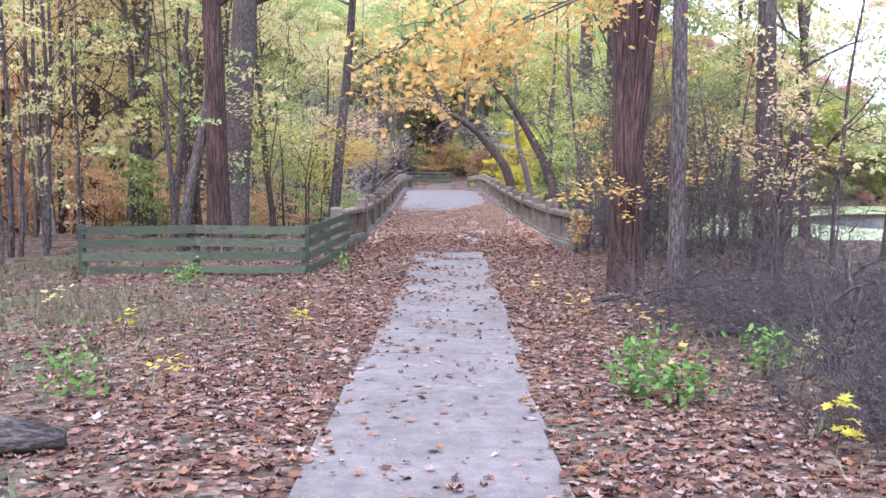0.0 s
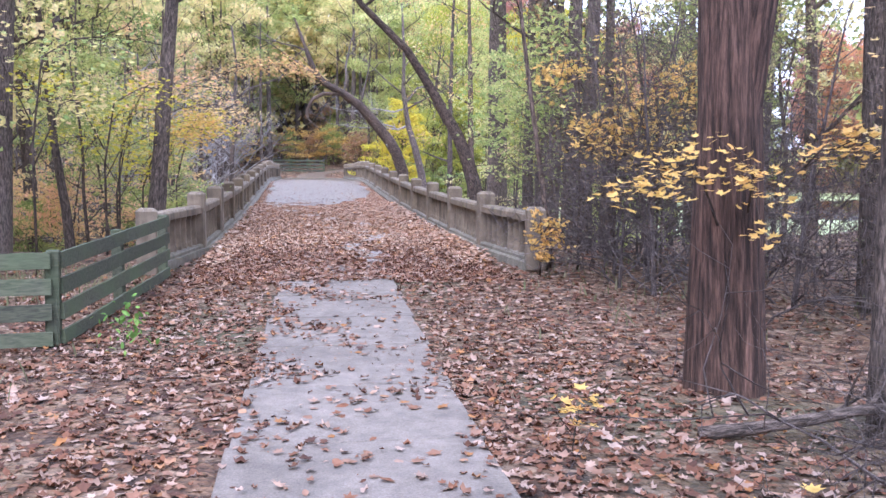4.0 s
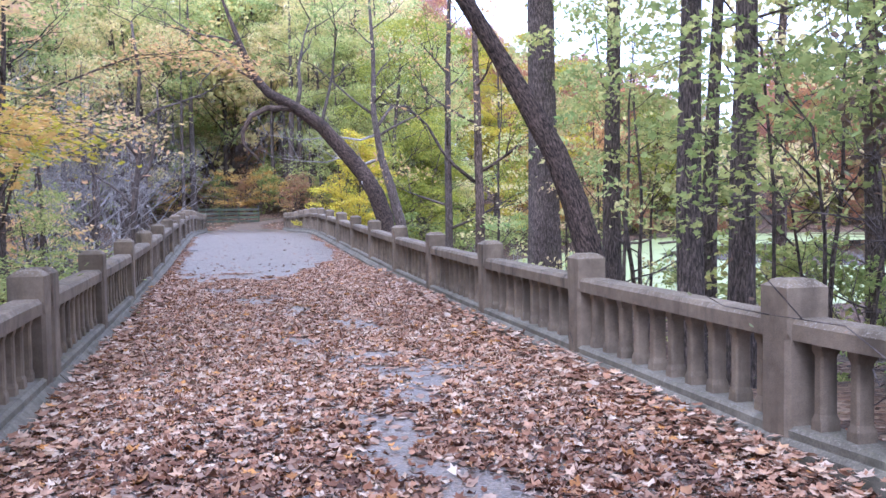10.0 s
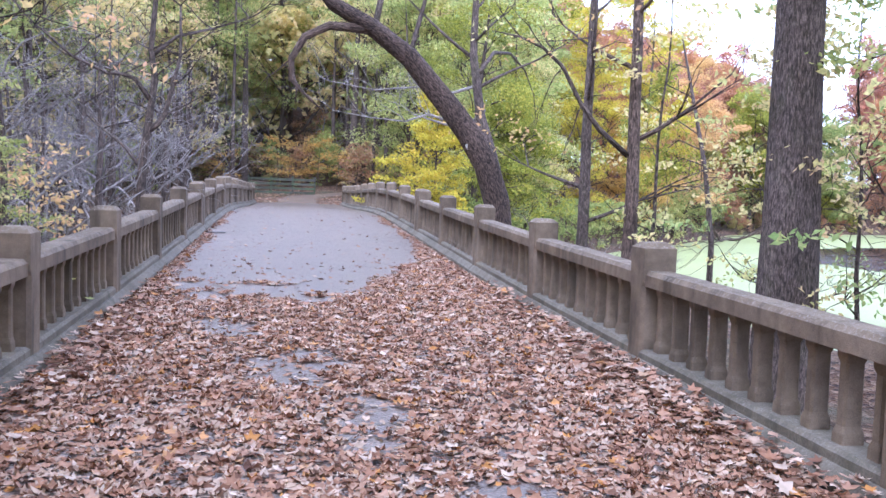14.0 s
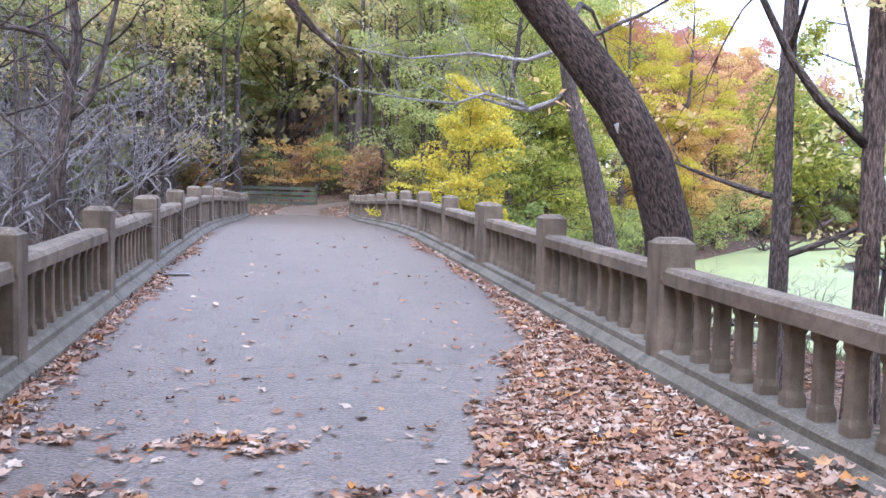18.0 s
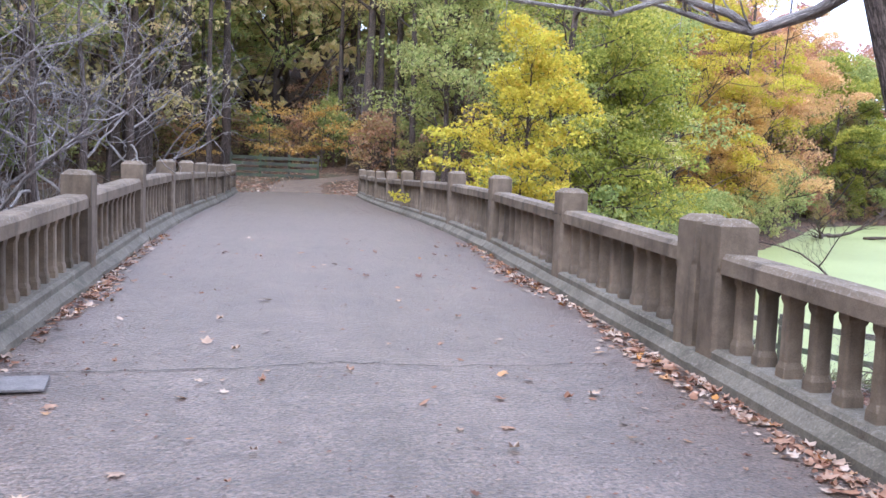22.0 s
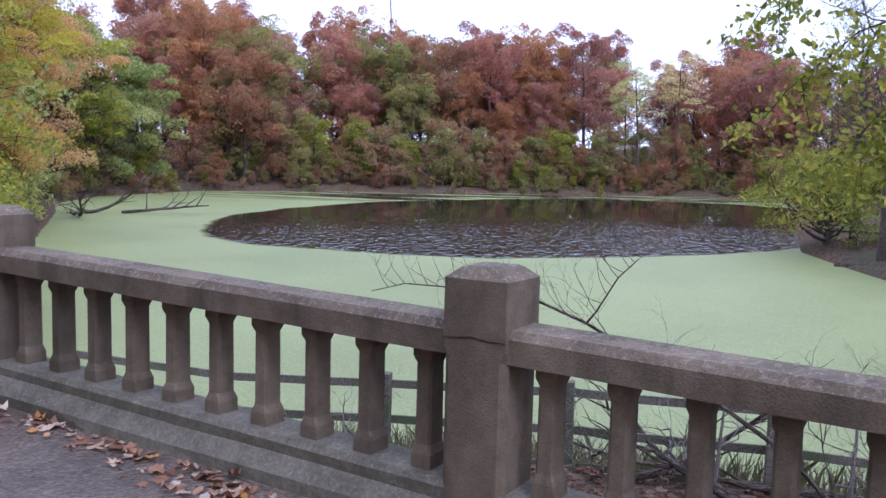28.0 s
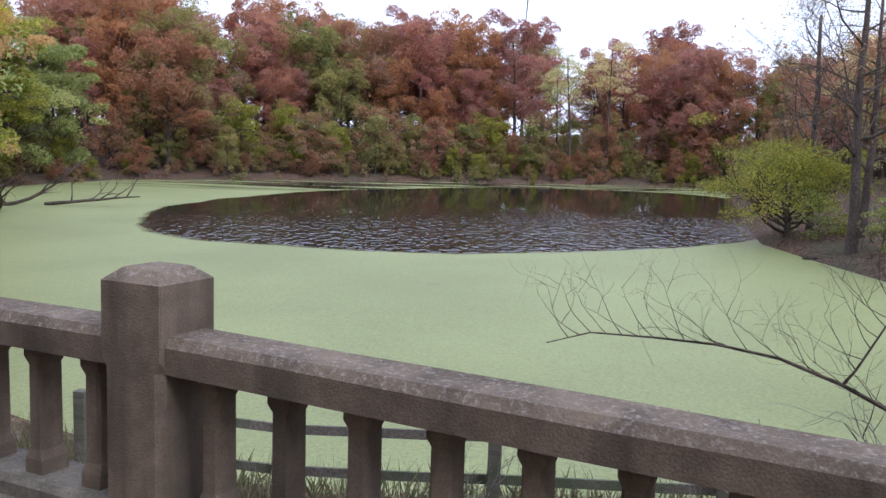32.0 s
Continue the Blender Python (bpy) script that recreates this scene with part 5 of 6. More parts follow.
scatter(["green_sapling", "sapling", "bush"], [4, 1, 3], (-7.5, -4.1, 27, 46), 16, lambda x, y: False, (0.5, 0.9))
woods("pale_woods", "pale orange and yellow trees among the trunks", "tan", (-30, -14, 17, 62), 26, lambda x, y: False, (0.5, 0.85))
scatter(["green", "mixed", "tall", "sapling"], [2, 3, 3, 2], (-24, 24, -40, -4), 30, lambda x, y: abs(x) < 3)

for x, y, sc in ((-0.9, 93.6, 1.3), (1.9, 94.4, 1.3), (0.6, 95.2, 1.1), (-4.6, 92.4, 1.0)):
    again(kinds["gold_bush"], x, y, 60 * x, sc)
# the yellow bush and the trees that hang over the pond's far-side bank
GLOBE = tree_parts(51, 5.2, 0.08, 0.08, 26, 1.9, 2, 4, M_BARK_DARK, M_LEAF_YELLOW, 10, 0.062, slope=0.45, clump=0.5, dome=0.3, share=0.12)
plant_tree("bush", "tall bright yellow bush beside the bridge", "bush", "", GLOBE, 5.75, 66.4, 0, 0.98, z=-0.9)
def bank_tree(label, seed, h, limb_len, leaf_m, x, y, z, per_tip=24, leaf=0.062, first=0.1):
    plant_tree("tree", label, "tree", "", tree_parts(seed, h, 0.2, first, 24, limb_len, 2, 4, M_BARK_DARK, leaf_m, per_tip, leaf, clump=0.14 * limb_len + 0.4, dome=0.3, share=0.09), x, y, seed * 30, z=z)


bank_tree("broad green tree at the pond's edge", 52, 12.5, 3.4, M_LEAF_DEEP, 8.6, 71.5, -1.4)
bank_tree("green tree hanging over the water", 56, 7.0, 2.6, M_LEAF_DEEP, 10.6, 73.0, -1.8)
bank_tree("spreading green and yellow tree at the pond's edge", 53, 12, 3.6, M_LEAF_MIX, 12.5, 80, -1.2)
bank_tree("golden tree on the bank", 55, 14.5, 3.2, M_LEAF_YELLOW, 19.0, 87.5, -1.0)
bank_tree("tall gold and yellow tree on the bank", 68, 16, 3.6, M_LEAF_YELLOW, 25.4, 92.6, -1.4, 24, 0.075)
bank_tree("tall tree with orange and tan leaves on the bank", 54, 12, 4.6, M_LEAF_ORANGE, 30.6, 98.2, -1.4, 24, 0.085)
bank_tree("low yellow tree on the bank", 57, 7.5, 3.0, M_LEAF_GOLD, 24.2, 91.5, -1.8)
bank_tree("dark green tree further along the bank", 58, 11, 4.6, M_LEAF_DEEP, 46.5, 116.0, -1.2, 20, 0.12)
bank_tree("grey-green tree further along the bank", 59, 11.5, 4.8, M_LEAF_GREEN, 52.5, 120.0, -1.2, 18, 0.12)
bank_tree("pale green and yellow tree further along the bank", 66, 10, 4.2, M_LEAF_GREEN, 59, 122.5, -1.0, 13, 0.14)
bank_tree("tall green tree behind the bank", 67, 15, 4.0, M_LEAF_DEEP, 17, 93, -0.6, 12, 0.12)
for k, (kind, x, y, sc) in enumerate((("bush", 6.4, 68, 1.2), ("bush", 8.2, 68.5, 1.3), ("green_sapling", 7.5, 70, 0.8), ("bush", 13, 77.5, 1.2), ("bush", 18.0, 83.5, 1.2), ("bush", 22.5, 88.8, 1.1), ("bush", 7.0, 72, 1.6), ("bush", 30, 97.5, 1.6), ("bush", 33, 101.5, 1.8), ("bush", 36.5, 106, 2.0), ("bush", 40, 111, 2.2), ("bush", 45, 115.5, 2.0), ("bush", 10.2, 70.4, 1.2), ("bush", 11.8, 73.4, 1.3), ("bush", 13.9, 77.0, 1.2), ("bush", 15.6, 79.2, 1.3), ("bush", 17.0, 81.2, 1.2), ("bush", 19.0, 83.6, 1.3), ("bush", 20.8, 86.0, 1.3), ("bush", 23.0, 88.3, 1.2), ("bush", 24.8, 90.3, 1.3), ("bush", 27.3, 93.2, 1.4), ("bush", 29.5, 96.0, 1.4))):
    again(kinds[kind], x, y, 71 * k, sc)

# ---- the wooded far shore ----
OAKS = "trees on the far shore"
OAK = [tree_parts(60 + k, 12.5 + 0.6 * k, 0.30, 0.26, 20, 4.6 - 0.2 * k, 2, 3, M_BARK_DARK, m, 40, 0.13, slope=0.45, narrow=0.3, clump=0.9, dome=0.85, share=0.42, lie=0.0) for k, m in enumerate((M_LEAF_RED, M_LEAF_OLIVE, M_LEAF_BROWN, M_LEAF_RED, M_LEAF_ORANGE_DULL, M_LEAF_RED))]
LOW = [tree_parts(70 + k, 7, 0.16, 0.05, 18, 3.0, 1, 4, M_BARK_DARK, m, 26, 0.125, clump=0.85, dome=0.6, share=0.3) for k, m in enumerate((M_LEAF_OLIVE, M_LEAF_OLIVE, M_LEAF_BROWN, M_LEAF_DEEP))]
oaks = [plant_tree("oak", "russet oak in autumn leaf across the pond", "tree", OAKS, p, 92 + 4 * k, 124 - 5 * k, 0) for k, p in enumerate(OAK)]
lows = [plant_tree("shore_tree", "low olive-green tree at the far waterline", "tree", OAKS, p, 84 + 6 * k, 112 - 5 * k, 0, 0.8) for k, p in enumerate(LOW)]
SHORE = POND[9:18]


def in_gap(x, y):
    """The clearing on the far shore through which the sky shows."""
    return 0.308 < (y - 54) / x < 0.372


def along_shore(t):
    t = t * (len(SHORE) - 1)
    k = min(int(t), len(SHORE) - 2)
    (x0, y0), (x1, y1) = SHORE[k], SHORE[k + 1]
    n = Vector((-(y1 - y0), x1 - x0)).normalized()
    q = Vector((x0 + (x1 - x0) * (t - k), y0 + (y1 - y0) * (t - k)))
    out = n if from_shore(*(q + n * 2)) > 0 else -n
    return q, out


for row, (count, off, pool, size) in enumerate(((80, 0.6, lows, (0.14, 0.3)), (64, 1.8, lows, (0.3, 0.6)), (60, 5.0, lows, (0.7, 1.15)), (56, 10, oaks + lows + lows, (0.55, 0.85)), (46, 15, oaks, (0.72, 0.98)), (58, 24, oaks, (0.92, 1.08)), (52, 36, oaks, (1.04, 1.18)))):
    for k in range(count):
        t = (k + pick.random()) / count
        if row > 2 and 0.605 < t < 0.64:
            continue
        q, out = along_shore(t)
        p = q + out * (off + pick.uniform(-1.5, 2.5))
        if row > 2 and in_gap(p.x, p.y):
            continue
        again(pick.choice(pool), p.x, p.y, pick.uniform(0, 360), pick.uniform(*size) * float(np.interp(t, [0.2, 0.36, 0.5, 0.6], [1.0, 0.88, 0.84, 0.8])))
for x, y, sc in ((107, 89.5, 0.95), (110, 86, 1.0), (109, 92, 0.8)):
    again(kinds["tall"], x, y, 30 * x, sc)
for x, y, sc in ((76, 124, 1.0), (72, 121, 0.85), (80, 127, 1.0), (74, 129, 1.05), (33, 112, 0.85), (40, 120, 0.9), (47, 126, 0.95), (55, 130, 1.0), (27, 106, 0.9)):
    again(oaks[int(x) % 5], x, y, 30 * x, sc)

for k in range(16):
    x, y = 116 + pick.uniform(0, 12), 56 + 2.0 * k + pick.uniform(-1, 1)
    if not in_gap(x, y):
        again(pick.choice(oaks), x, y, pick.uniform(0, 360), pick.uniform(0.7, 0.92))

# right bank of the pond
half = plant_tree("tree", "half-bare tree with grey twigs and thin leaves on the pond bank", "tree", "trees on the pond's right bank", tree_parts(81, 14, 0.24, 0.3, 20, 4.2, 3, 3, M_BARK_GREY, M_LEAF_OLIVE, 1, 0.06), 40.6, 55.8, 0)
for x, y, sc in ((36.5, 51.5, 0.9), (44.5, 55.5, 0.85), (49, 58, 0.75), (33, 49.5, 0.9), (55, 58.5, 0.8)):
    again(half, x, y, 60 * x, sc)
for k in range(12):
    again(kinds[("mixed", "green", "tall")[k % 3]], 38 + 6 * k + pick.uniform(-2, 2), 50 + 0.8 * k + pick.uniform(-5, 2), pick.uniform(0, 360), pick.uniform(0.7, 1.0))
for k in range(16):
    x = 36 + 4.2 * k
    y = float(np.interp(x, [36, 39.5, 46, 64, 90, 112], [54.4, 56.3, 59.5, 63, 67.5, 72])) - 0.9 - pick.uniform(0, 1.2)
    again(pick.choice((kinds["bush"], lows[3], lows[0])) if k > 4 else kinds["bush"], x, y, pick.uniform(0, 360), pick.uniform(0.3, 0.45) if k > 4 else 1.0)
bank_tree("low spreading green tree over the water", 83, 2.4, 3.4, M_LEAF_DEEP, 46.6, 58.8, -1.9, 16, 0.06)
for k in range(26):
    again(pick.choice(oaks), 60 + 3.2 * k + pick.uniform(-3, 3), 44 + 0.9 * k + pick.uniform(-8, 4), pick.uniform(0, 360), pick.uniform(0.6, 0.85))

# ---- sprays of leaves on low limbs ----


def spray(parent, spine, r, leaf_m, count, size, seed, cloud=0.22, shape=MAPLE, twigs=7, twig_len=0.6, bark_m=None, lie=0.35, drop=0.0, label=""):
    """A thin limb with side twigs and leaves hung along its outer two thirds."""
    rnd_, nr = random.Random(seed), np.random.default_rng(seed)
    b_, pts, shoots = Build(), [], []
    b_.tube(spine, [r * (1 - 0.8 * k / (len(spine) - 1)) for k in range(len(spine))], 6)
    line = [Vector(q) for q in spine]
    for k in range(twigs):
        t = (0.3 + 0.7 * k / max(twigs - 1, 1)) * (len(line) - 1)
        m = min(int(t), len(line) - 2)
        q = line[m].lerp(line[m + 1], t - m)
        d = (line[m + 1] - line[m]).normalized() + Vector((rnd_.uniform(-1, 1), rnd_.uniform(-1, 1), rnd_.uniform(-0.5, 0.5) - drop))
        tw = wander(q, d, twig_len * rnd_.uniform(0.5, 1.2), 4, 0.22, rnd_, -drop * 0.3)
        shoots.append(Build().tube(tw, [r * 0.35, r * 0.28, r * 0.2, r * 0.14, r * 0.06], 4).mesh("twig", bark_m or M_BARK_DARK, True))
        pts += [tuple(c) for c in tw[1:]]
    limb_ob = piece("limb", b_.mesh("limb", bark_m or M_BARK_DARK, True), parent)
    for shoot in shoots:
        piece("twig", shoot, limb_ob)
    pts = np.array(pts)
    at = pts[nr.integers(0, len(pts), count)] + nr.normal(size=(count, 3)) * cloud * np.array([1, 1, 0.6])
    piece("foliage", leaf_mesh("foliage", at, size, shape, leaf_m, nr, lie), parent, label)
    return limb_ob


def sprig(label, x, y, spines, leaf_m, count, size, seed, category="sapling", **more):
    ob = thing("sapling", label, category, "", (x, y, gz(x, y)))
    for k, sp in enumerate(spines):
        spray(ob, sp, 0.022 if len(sp) > 3 else 0.012, leaf_m, count, size, seed + k, **more)
    return ob


b = Build()
b.tube([Vector(q) - shaggy.location for q in ((2.99, 16.64, 1.3), (3.03, 16.63, 2.0), (3.08, 16.62, 2.8), (3.16, 16.62, 3.6), (3.28, 16.62, 4.6), (3.55, 16.7, 6.5), (3.9, 16.9, 9.0))], [0.06, 0.15, 0.18, 0.17, 0.15, 0.13, 0.1], 14, 0.1)
piece("side_stem", b.mesh("side_stem", M_BARK_RED, True), shaggy, "second stem that forks from the trunk")
slim = thing("sapling", "slim bare brown sapling beside the end post", "sapling", "", (3.62, 23.95, gz(3.62, 23.95)))
b, tips = Build(), []
line = [Vector(q) - slim.location for q in ((3.66, 24.08, -0.4), (3.58, 24.08, 0.47), (3.51, 24.08, 0.91), (3.42, 24.06, 1.51), (3.28, 24.05, 2.4), (3.1, 24.1, 3.8), (3.0, 24.2, 5.6))]
b.tube(line, [0.05, 0.045, 0.043, 0.04, 0.036, 0.03, 0.012], 9, 0.06)
for k in (4, 5):
    branchy(b, tips, line[k], (0.5 - k % 2, -0.3, 0.5), 1.4, 0.014, 2, random.Random(620 + k), 0.25, 3, 0.02, 5)
piece("trunk", b.mesh("trunk", M_BARK, True), slim)

# golden maple leaves over the path and beside it
maple = plant_tree("maple", "maple with golden leaves reaching over the path", "tree", "", tree_parts(90, 9, 0.14, 0.5, 7, 2.0, 2, 3, M_BARK_DARK, M_LEAF_GOLD, 6, 0.045, shape=MAPLE, clump=0.5, dome=0.15, share=0.12), 4.9, 10.2, 0)
for k, sp in enumerate(([(0, 0, 3.5), (-1.6, 0.6, 3.9), (-3.2, 1.2, 3.8), (-4.3, 1.5, 3.35), (-5.0, 1.7, 3.0)], [(-1.6, 0.6, 3.9), (-3.0, 1.3, 3.9), (-4.2, 1.9, 3.5), (-4.7, 2.1, 3.2)], [(-3.2, 1.2, 3.8), (-4.2, 1.2, 3.9), (-5.0, 1.3, 3.5), (-5.5, 1.4, 3.1)])):
    spray(maple, sp, 0.019, M_LEAF_GOLD, 420, 0.05, 91 + k, 0.25, twigs=10, twig_len=0.75, drop=0.12)
for k, sp in enumerate(([(-0.2, -0.2, 1.3), (-0.45, -0.45, 1.65), (-0.8, -0.6, 1.72), (-1.05, -0.7, 1.6)], [(0.0, -0.28, 1.4), (-0.1, -0.55, 1.75), (-0.25, -0.75, 1.7)], [(0.25, -0.2, 1.5), (0.45, -0.45, 1.85), (0.75, -0.6, 1.9)])):
    spray(shaggy, sp, 0.012, M_LEAF_GOLD, 110, 0.042, 101 + k, 0.09, twig_len=0.42, lie=0.6, label="sprout of golden leaves")
sprig("yellow-leaved sapling in the brush", 5.4, 16.6, ([(0, 0, -0.1), (0, 0, 1.4), (-0.4, 0, 2.3), (-1.0, -0.2, 2.6)], [(0, 0, 1.4), (0.5, 0.1, 2.2), (1.2, 0.0, 2.5)], [(0, 0, 1.5), (0.1, -0.2, 2.4), (0.0, -0.4, 3.0)]), M_LEAF_TAN, 190, 0.042, 105, cloud=0.17, lie=0.7)
sprig("sapling with golden leaves beside the end post", 3.2, 23.15, ([(0, 0, -0.1), (0.0, -0.1, 0.6), (-0.05, -0.2, 0.9), (-0.12, -0.35, 0.72)], [(0, 0, 0.3), (-0.02, -0.2, 0.55), (-0.08, -0.4, 0.4)], [(0, -0.1, 0.6), (0.1, -0.3, 0.85), (0.12, -0.45, 0.65)]), M_LEAF_GOLD, 115, 0.037, 111, cloud=0.06, drop=0.3, twig_len=0.25)
sprig("sapling with yellow leaves above the brush", 4.3, 21.7, ([(0.2, 0, -0.1), (0.2, 0, 1.5), (-0.2, -0.1, 2.4), (-0.6, -0.2, 2.7)], [(0.2, 0, 1.5), (0.4, -0.2, 2.3), (0.4, -0.4, 2.9)], [(0.2, 0, 1.2), (-0.3, 0.1, 1.9), (-0.8, 0.1, 2.1)]), M_LEAF_GOLD, 90, 0.05, 115, cloud=0.14, lie=0.5)
for k, (x, y, m) in enumerate(((-2.45, 9.4, M_LEAF_YELLOW), (-1.75, 12.4, M_LEAF_YELLOW), (1.75, 9.0, M_LEAF_GOLD), (1.55, 13.2, M_LEAF_GOLD), (2.2, 12.3, M_LEAF_GOLD), (2.4, 7.6, M_LEAF_YELLOW), (-3.6, 11.8, M_LEAF_YELLOW), (-5.2, 13.6, M_LEAF_MIX), (3.3, 10.4, M_LEAF_MIX), (1.3, 15.2, M_LEAF_GOLD))):
    ob = thing("seedling", "small seedling with yellow leaves in the litter", "seedling", "seedlings in the leaf litter", (x, y, gz(x, y)))
    spray(ob, [(0, 0, -0.03), (0.02, 0, 0.14), (0.05, 0.02, 0.26)], 0.006, m, 18, 0.045, 120 + k, 0.06, twigs=5, twig_len=0.22, lie=0.6)
for k, (x, y, n) in enumerate(((1.45, 9.3, 260), (1.75, 9.0, 200), (2.9, 10.2, 160), (-3.1, 9.0, 120), (-4.2, 16.8, 160), (-1.9, 18.6, 60))):
    ob = thing("weed", "low green plant in the leaf litter", "plant", "low green plants", (x, y, gz(x, y)))
    spray(ob, [(0, 0, -0.03), (0, 0, 0.1), (0.03, 0.02, 0.2)], 0.006, M_WEED, n, 0.034, 140 + k, 0.12, shape=OVAL, twigs=9, twig_len=0.3, lie=0.2)

for k, (x, y, z) in enumerate(((4.6, 26.6, 2.6), (4.3, 25.6, 3.6), (4.4, 28.4, 2.4), (4.2, 28.9, 3.3), (5.0, 29.6, 2.0), (4.9, 27.6, 3.9))):
    ob = sprig("sapling with broad green leaves beside the balustrade", x + 0.5, y + 0.2, ([(0, 0, -0.1), (0, 0, z * 0.6), (-0.2, -0.1, z), (-0.8, -0.4, z + 0.4), (-1.3, -0.7, z + 0.3)], [(-0.1, 0, z * 0.8), (-0.5, 0.3, z + 0.1), (-1.0, 0.6, z - 0.1)]), M_LEAF_GREEN, 150, 0.055, 210 + 5 * k, cloud=0.24)
for k, (x, y, z, m) in enumerate(((-3.0, 26.0, 2.6, M_LEAF_YELLOW), (-3.4, 29.0, 2.2, M_LEAF_YELLOW), (-3.1, 31.5, 1.5, M_LEAF_GREEN), (-3.2, 35.0, 1.3, M_LEAF_GREEN), (-3.6, 24.0, 3.2, M_LEAF_MIX), (-3.3, 38.0, 1.2, M_LEAF_GREEN))):
    sprig("sapling with layered leaves behind the balustrade", x - 0.6, y + 0.3, ([(0, 0, -0.1), (0, 0, z * 0.6), (0.2, -0.1, z), (0.7, -0.3, z + 0.25), (1.1, -0.5, z + 0.2)], [(0, 0, z * 0.7), (-0.4, -0.4, z + 0.2), (-0.8, -0.9, z + 0.2)], [(0, 0, z * 0.5), (0.3, 0.5, z * 0.8), (0.5, 1.0, z * 0.85)]), m, 170, 0.05, 250 + 5 * k, cloud=0.24, lie=0.6)

for k, (x, y, z, m, n) in enumerate(((3.9, 22.5, 2.2, M_LEAF_GOLD, 75), (4.6, 22.6, 2.4, M_LEAF_GOLD, 80), (3.5, 23.0, 3.1, M_LEAF_GOLD, 60), (4.9, 22.0, 2.85, M_LEAF_GOLD, 70))):
    sprig("sapling with hanging golden leaves in the thicket", x + 0.4, y + 0.5, ([(0, 0, -0.1), (0, 0, z * 0.7), (-0.1, -0.1, z + 0.2), (-0.4, -0.5, z + 0.1), (-0.5, -0.6, z - 0.3)], [(0, 0, z * 0.8), (-0.3, -0.2, z + 0.15), (-0.6, -0.4, z - 0.1)]), m, n, 0.052, 310 + 5 * k, cloud=0.13, drop=0.5, twig_len=0.4)
for k, (x, y, z, m, n) in enumerate(((-2.4, 30.0, 2.5, M_LEAF_GOLD, 240), (-2.4, 32.5, 3.2, M_LEAF_YELLOW, 240), (-2.3, 34.5, 3.6, M_LEAF_TAN, 240), (-3.2, 36.0, 1.9, M_LEAF_GREEN, 280), (-2.9, 38.5, 1.5, M_LEAF_GREEN, 280), (-2.6, 28.6, 3.1, M_LEAF_TAN, 220))):
    sprig("slim sapling with layered leaves leaning over the balustrade", x - 1.3, y + 0.3, ([(0, 0, -0.1), (0.05, 0, z * 0.6), (0.4, -0.1, z), (1.0, -0.3, z + 0.3), (1.6, -0.5, z + 0.2)], [(0.1, 0, z * 0.7), (0.6, -0.5, z + 0.1), (1.2, -1.0, z + 0.1)], [(0.1, 0, z * 0.8), (0.6, 0.5, z + 0.4), (1.2, 1.0, z + 0.5)]), m, n, 0.05, 350 + 5 * k, cloud=0.22, lie=0.6)

overhang = plant_tree("maple", "young maple with orange leaves reaching over the deck", "tree", "", tree_parts(92, 8.5, 0.11, 0.5, 8, 2.2, 2, 3, M_BARK_DARK, M_LEAF_TAN, 3, 0.055, clump=0.5, dome=0.15, share=0.12), -4.7, 40.0, 0, z=-1.4)
for k, sp in enumerate(([(0, 0, 4.6), (1.2, -0.3, 5.3), (2.6, -0.7, 5.8), (3.8, -0.9, 5.9), (4.7, -1.0, 5.75)], [(1.2, -0.3, 5.3), (2.2, 0.5, 5.9), (3.2, 1.0, 6.1), (4.0, 1.3, 6.0)])):
    spray(overhang, sp, 0.018, M_LEAF_ORANGE, 480, 0.055, 93 + k, 0.24, twigs=12, twig_len=0.8, lie=0.6)

# leaf sprays that hang by the pond
hang = thing("sapling", "slim tree whose green leaves hang over the pond", "sapling", "", (10.7, 51.2, gz(10.7, 51.2)))
top = 5.8
b = Build()
b.tube([(0, 0, -0.1), (0.05, 0.1, 2.0), (-0.1, 0.4, 4.0), (-0.3, 0.9, top), (-0.5, 1.3, top + 1.6)], [0.09, 0.075, 0.06, 0.045, 0.02], 9, 0.05)
piece("trunk", b.mesh("trunk", M_BARK_DARK, True), hang)
for k, sp in enumerate(([(-0.3, 0.9, top), (-0.7, 1.7, top + 0.4), (-1.1, 2.4, top + 0.1), (-1.4, 2.9, top - 0.5)], [(-0.2, 0.6, 4.8), (-0.6, 1.4, 5.3), (-1.0, 2.1, 5.0), (-1.3, 2.7, 4.4)], [(-0.15, 0.5, 4.4), (-0.5, 1.2, 4.7), (-0.8, 1.8, 4.3), (-1.0, 2.2, 3.8)], [(-0.1, 0.4, 4.0), (-0.4, 1.1, 4.2), (-0.8, 1.6, 3.9)], [(-0.4, 1.1, top + 0.8), (-0.6, 1.7, top + 1.0), (-0.7, 2.2, top + 0.6)])):
    spray(hang, sp, 0.02, M_LEAF_DEEP, 760, 0.044, 151 + k, 0.13, shape=OVAL, twigs=11, twig_len=0.75, drop=0.6, lie=0.1, label="drooping green leaves")

# a high limb of the grey tree with a bare twig that hangs down over the pond
b, tips = Build(), []
o = grey.location
line = [Vector(q) - o for q in ((4.35, 50.75, 4.2), (5.0, 52.2, 4.9), (5.9, 54.2, 5.2), (6.8, 56.0, 5.0), (7.4, 57.1, 4.4), (7.6, 57.5, 3.8), (7.5, 57.4, 3.3), (7.58, 57.45, 3.0))]
b.tube(line, [0.06, 0.05, 0.04, 0.026, 0.014, 0.009, 0.006, 0.003], 7, 0.04)
for k, d in ((4, (0.3, -0.5, -0.4)), (4, (0.4, -0.8, -0.2)), (5, (0.35, -0.5, 0.1)), (3, (0.5, -0.3, -0.5))):
    branchy(b, tips, line[k], d, 0.7, 0.006, 2, random.Random(400 + k), 0.25, 2, -0.03, 4)
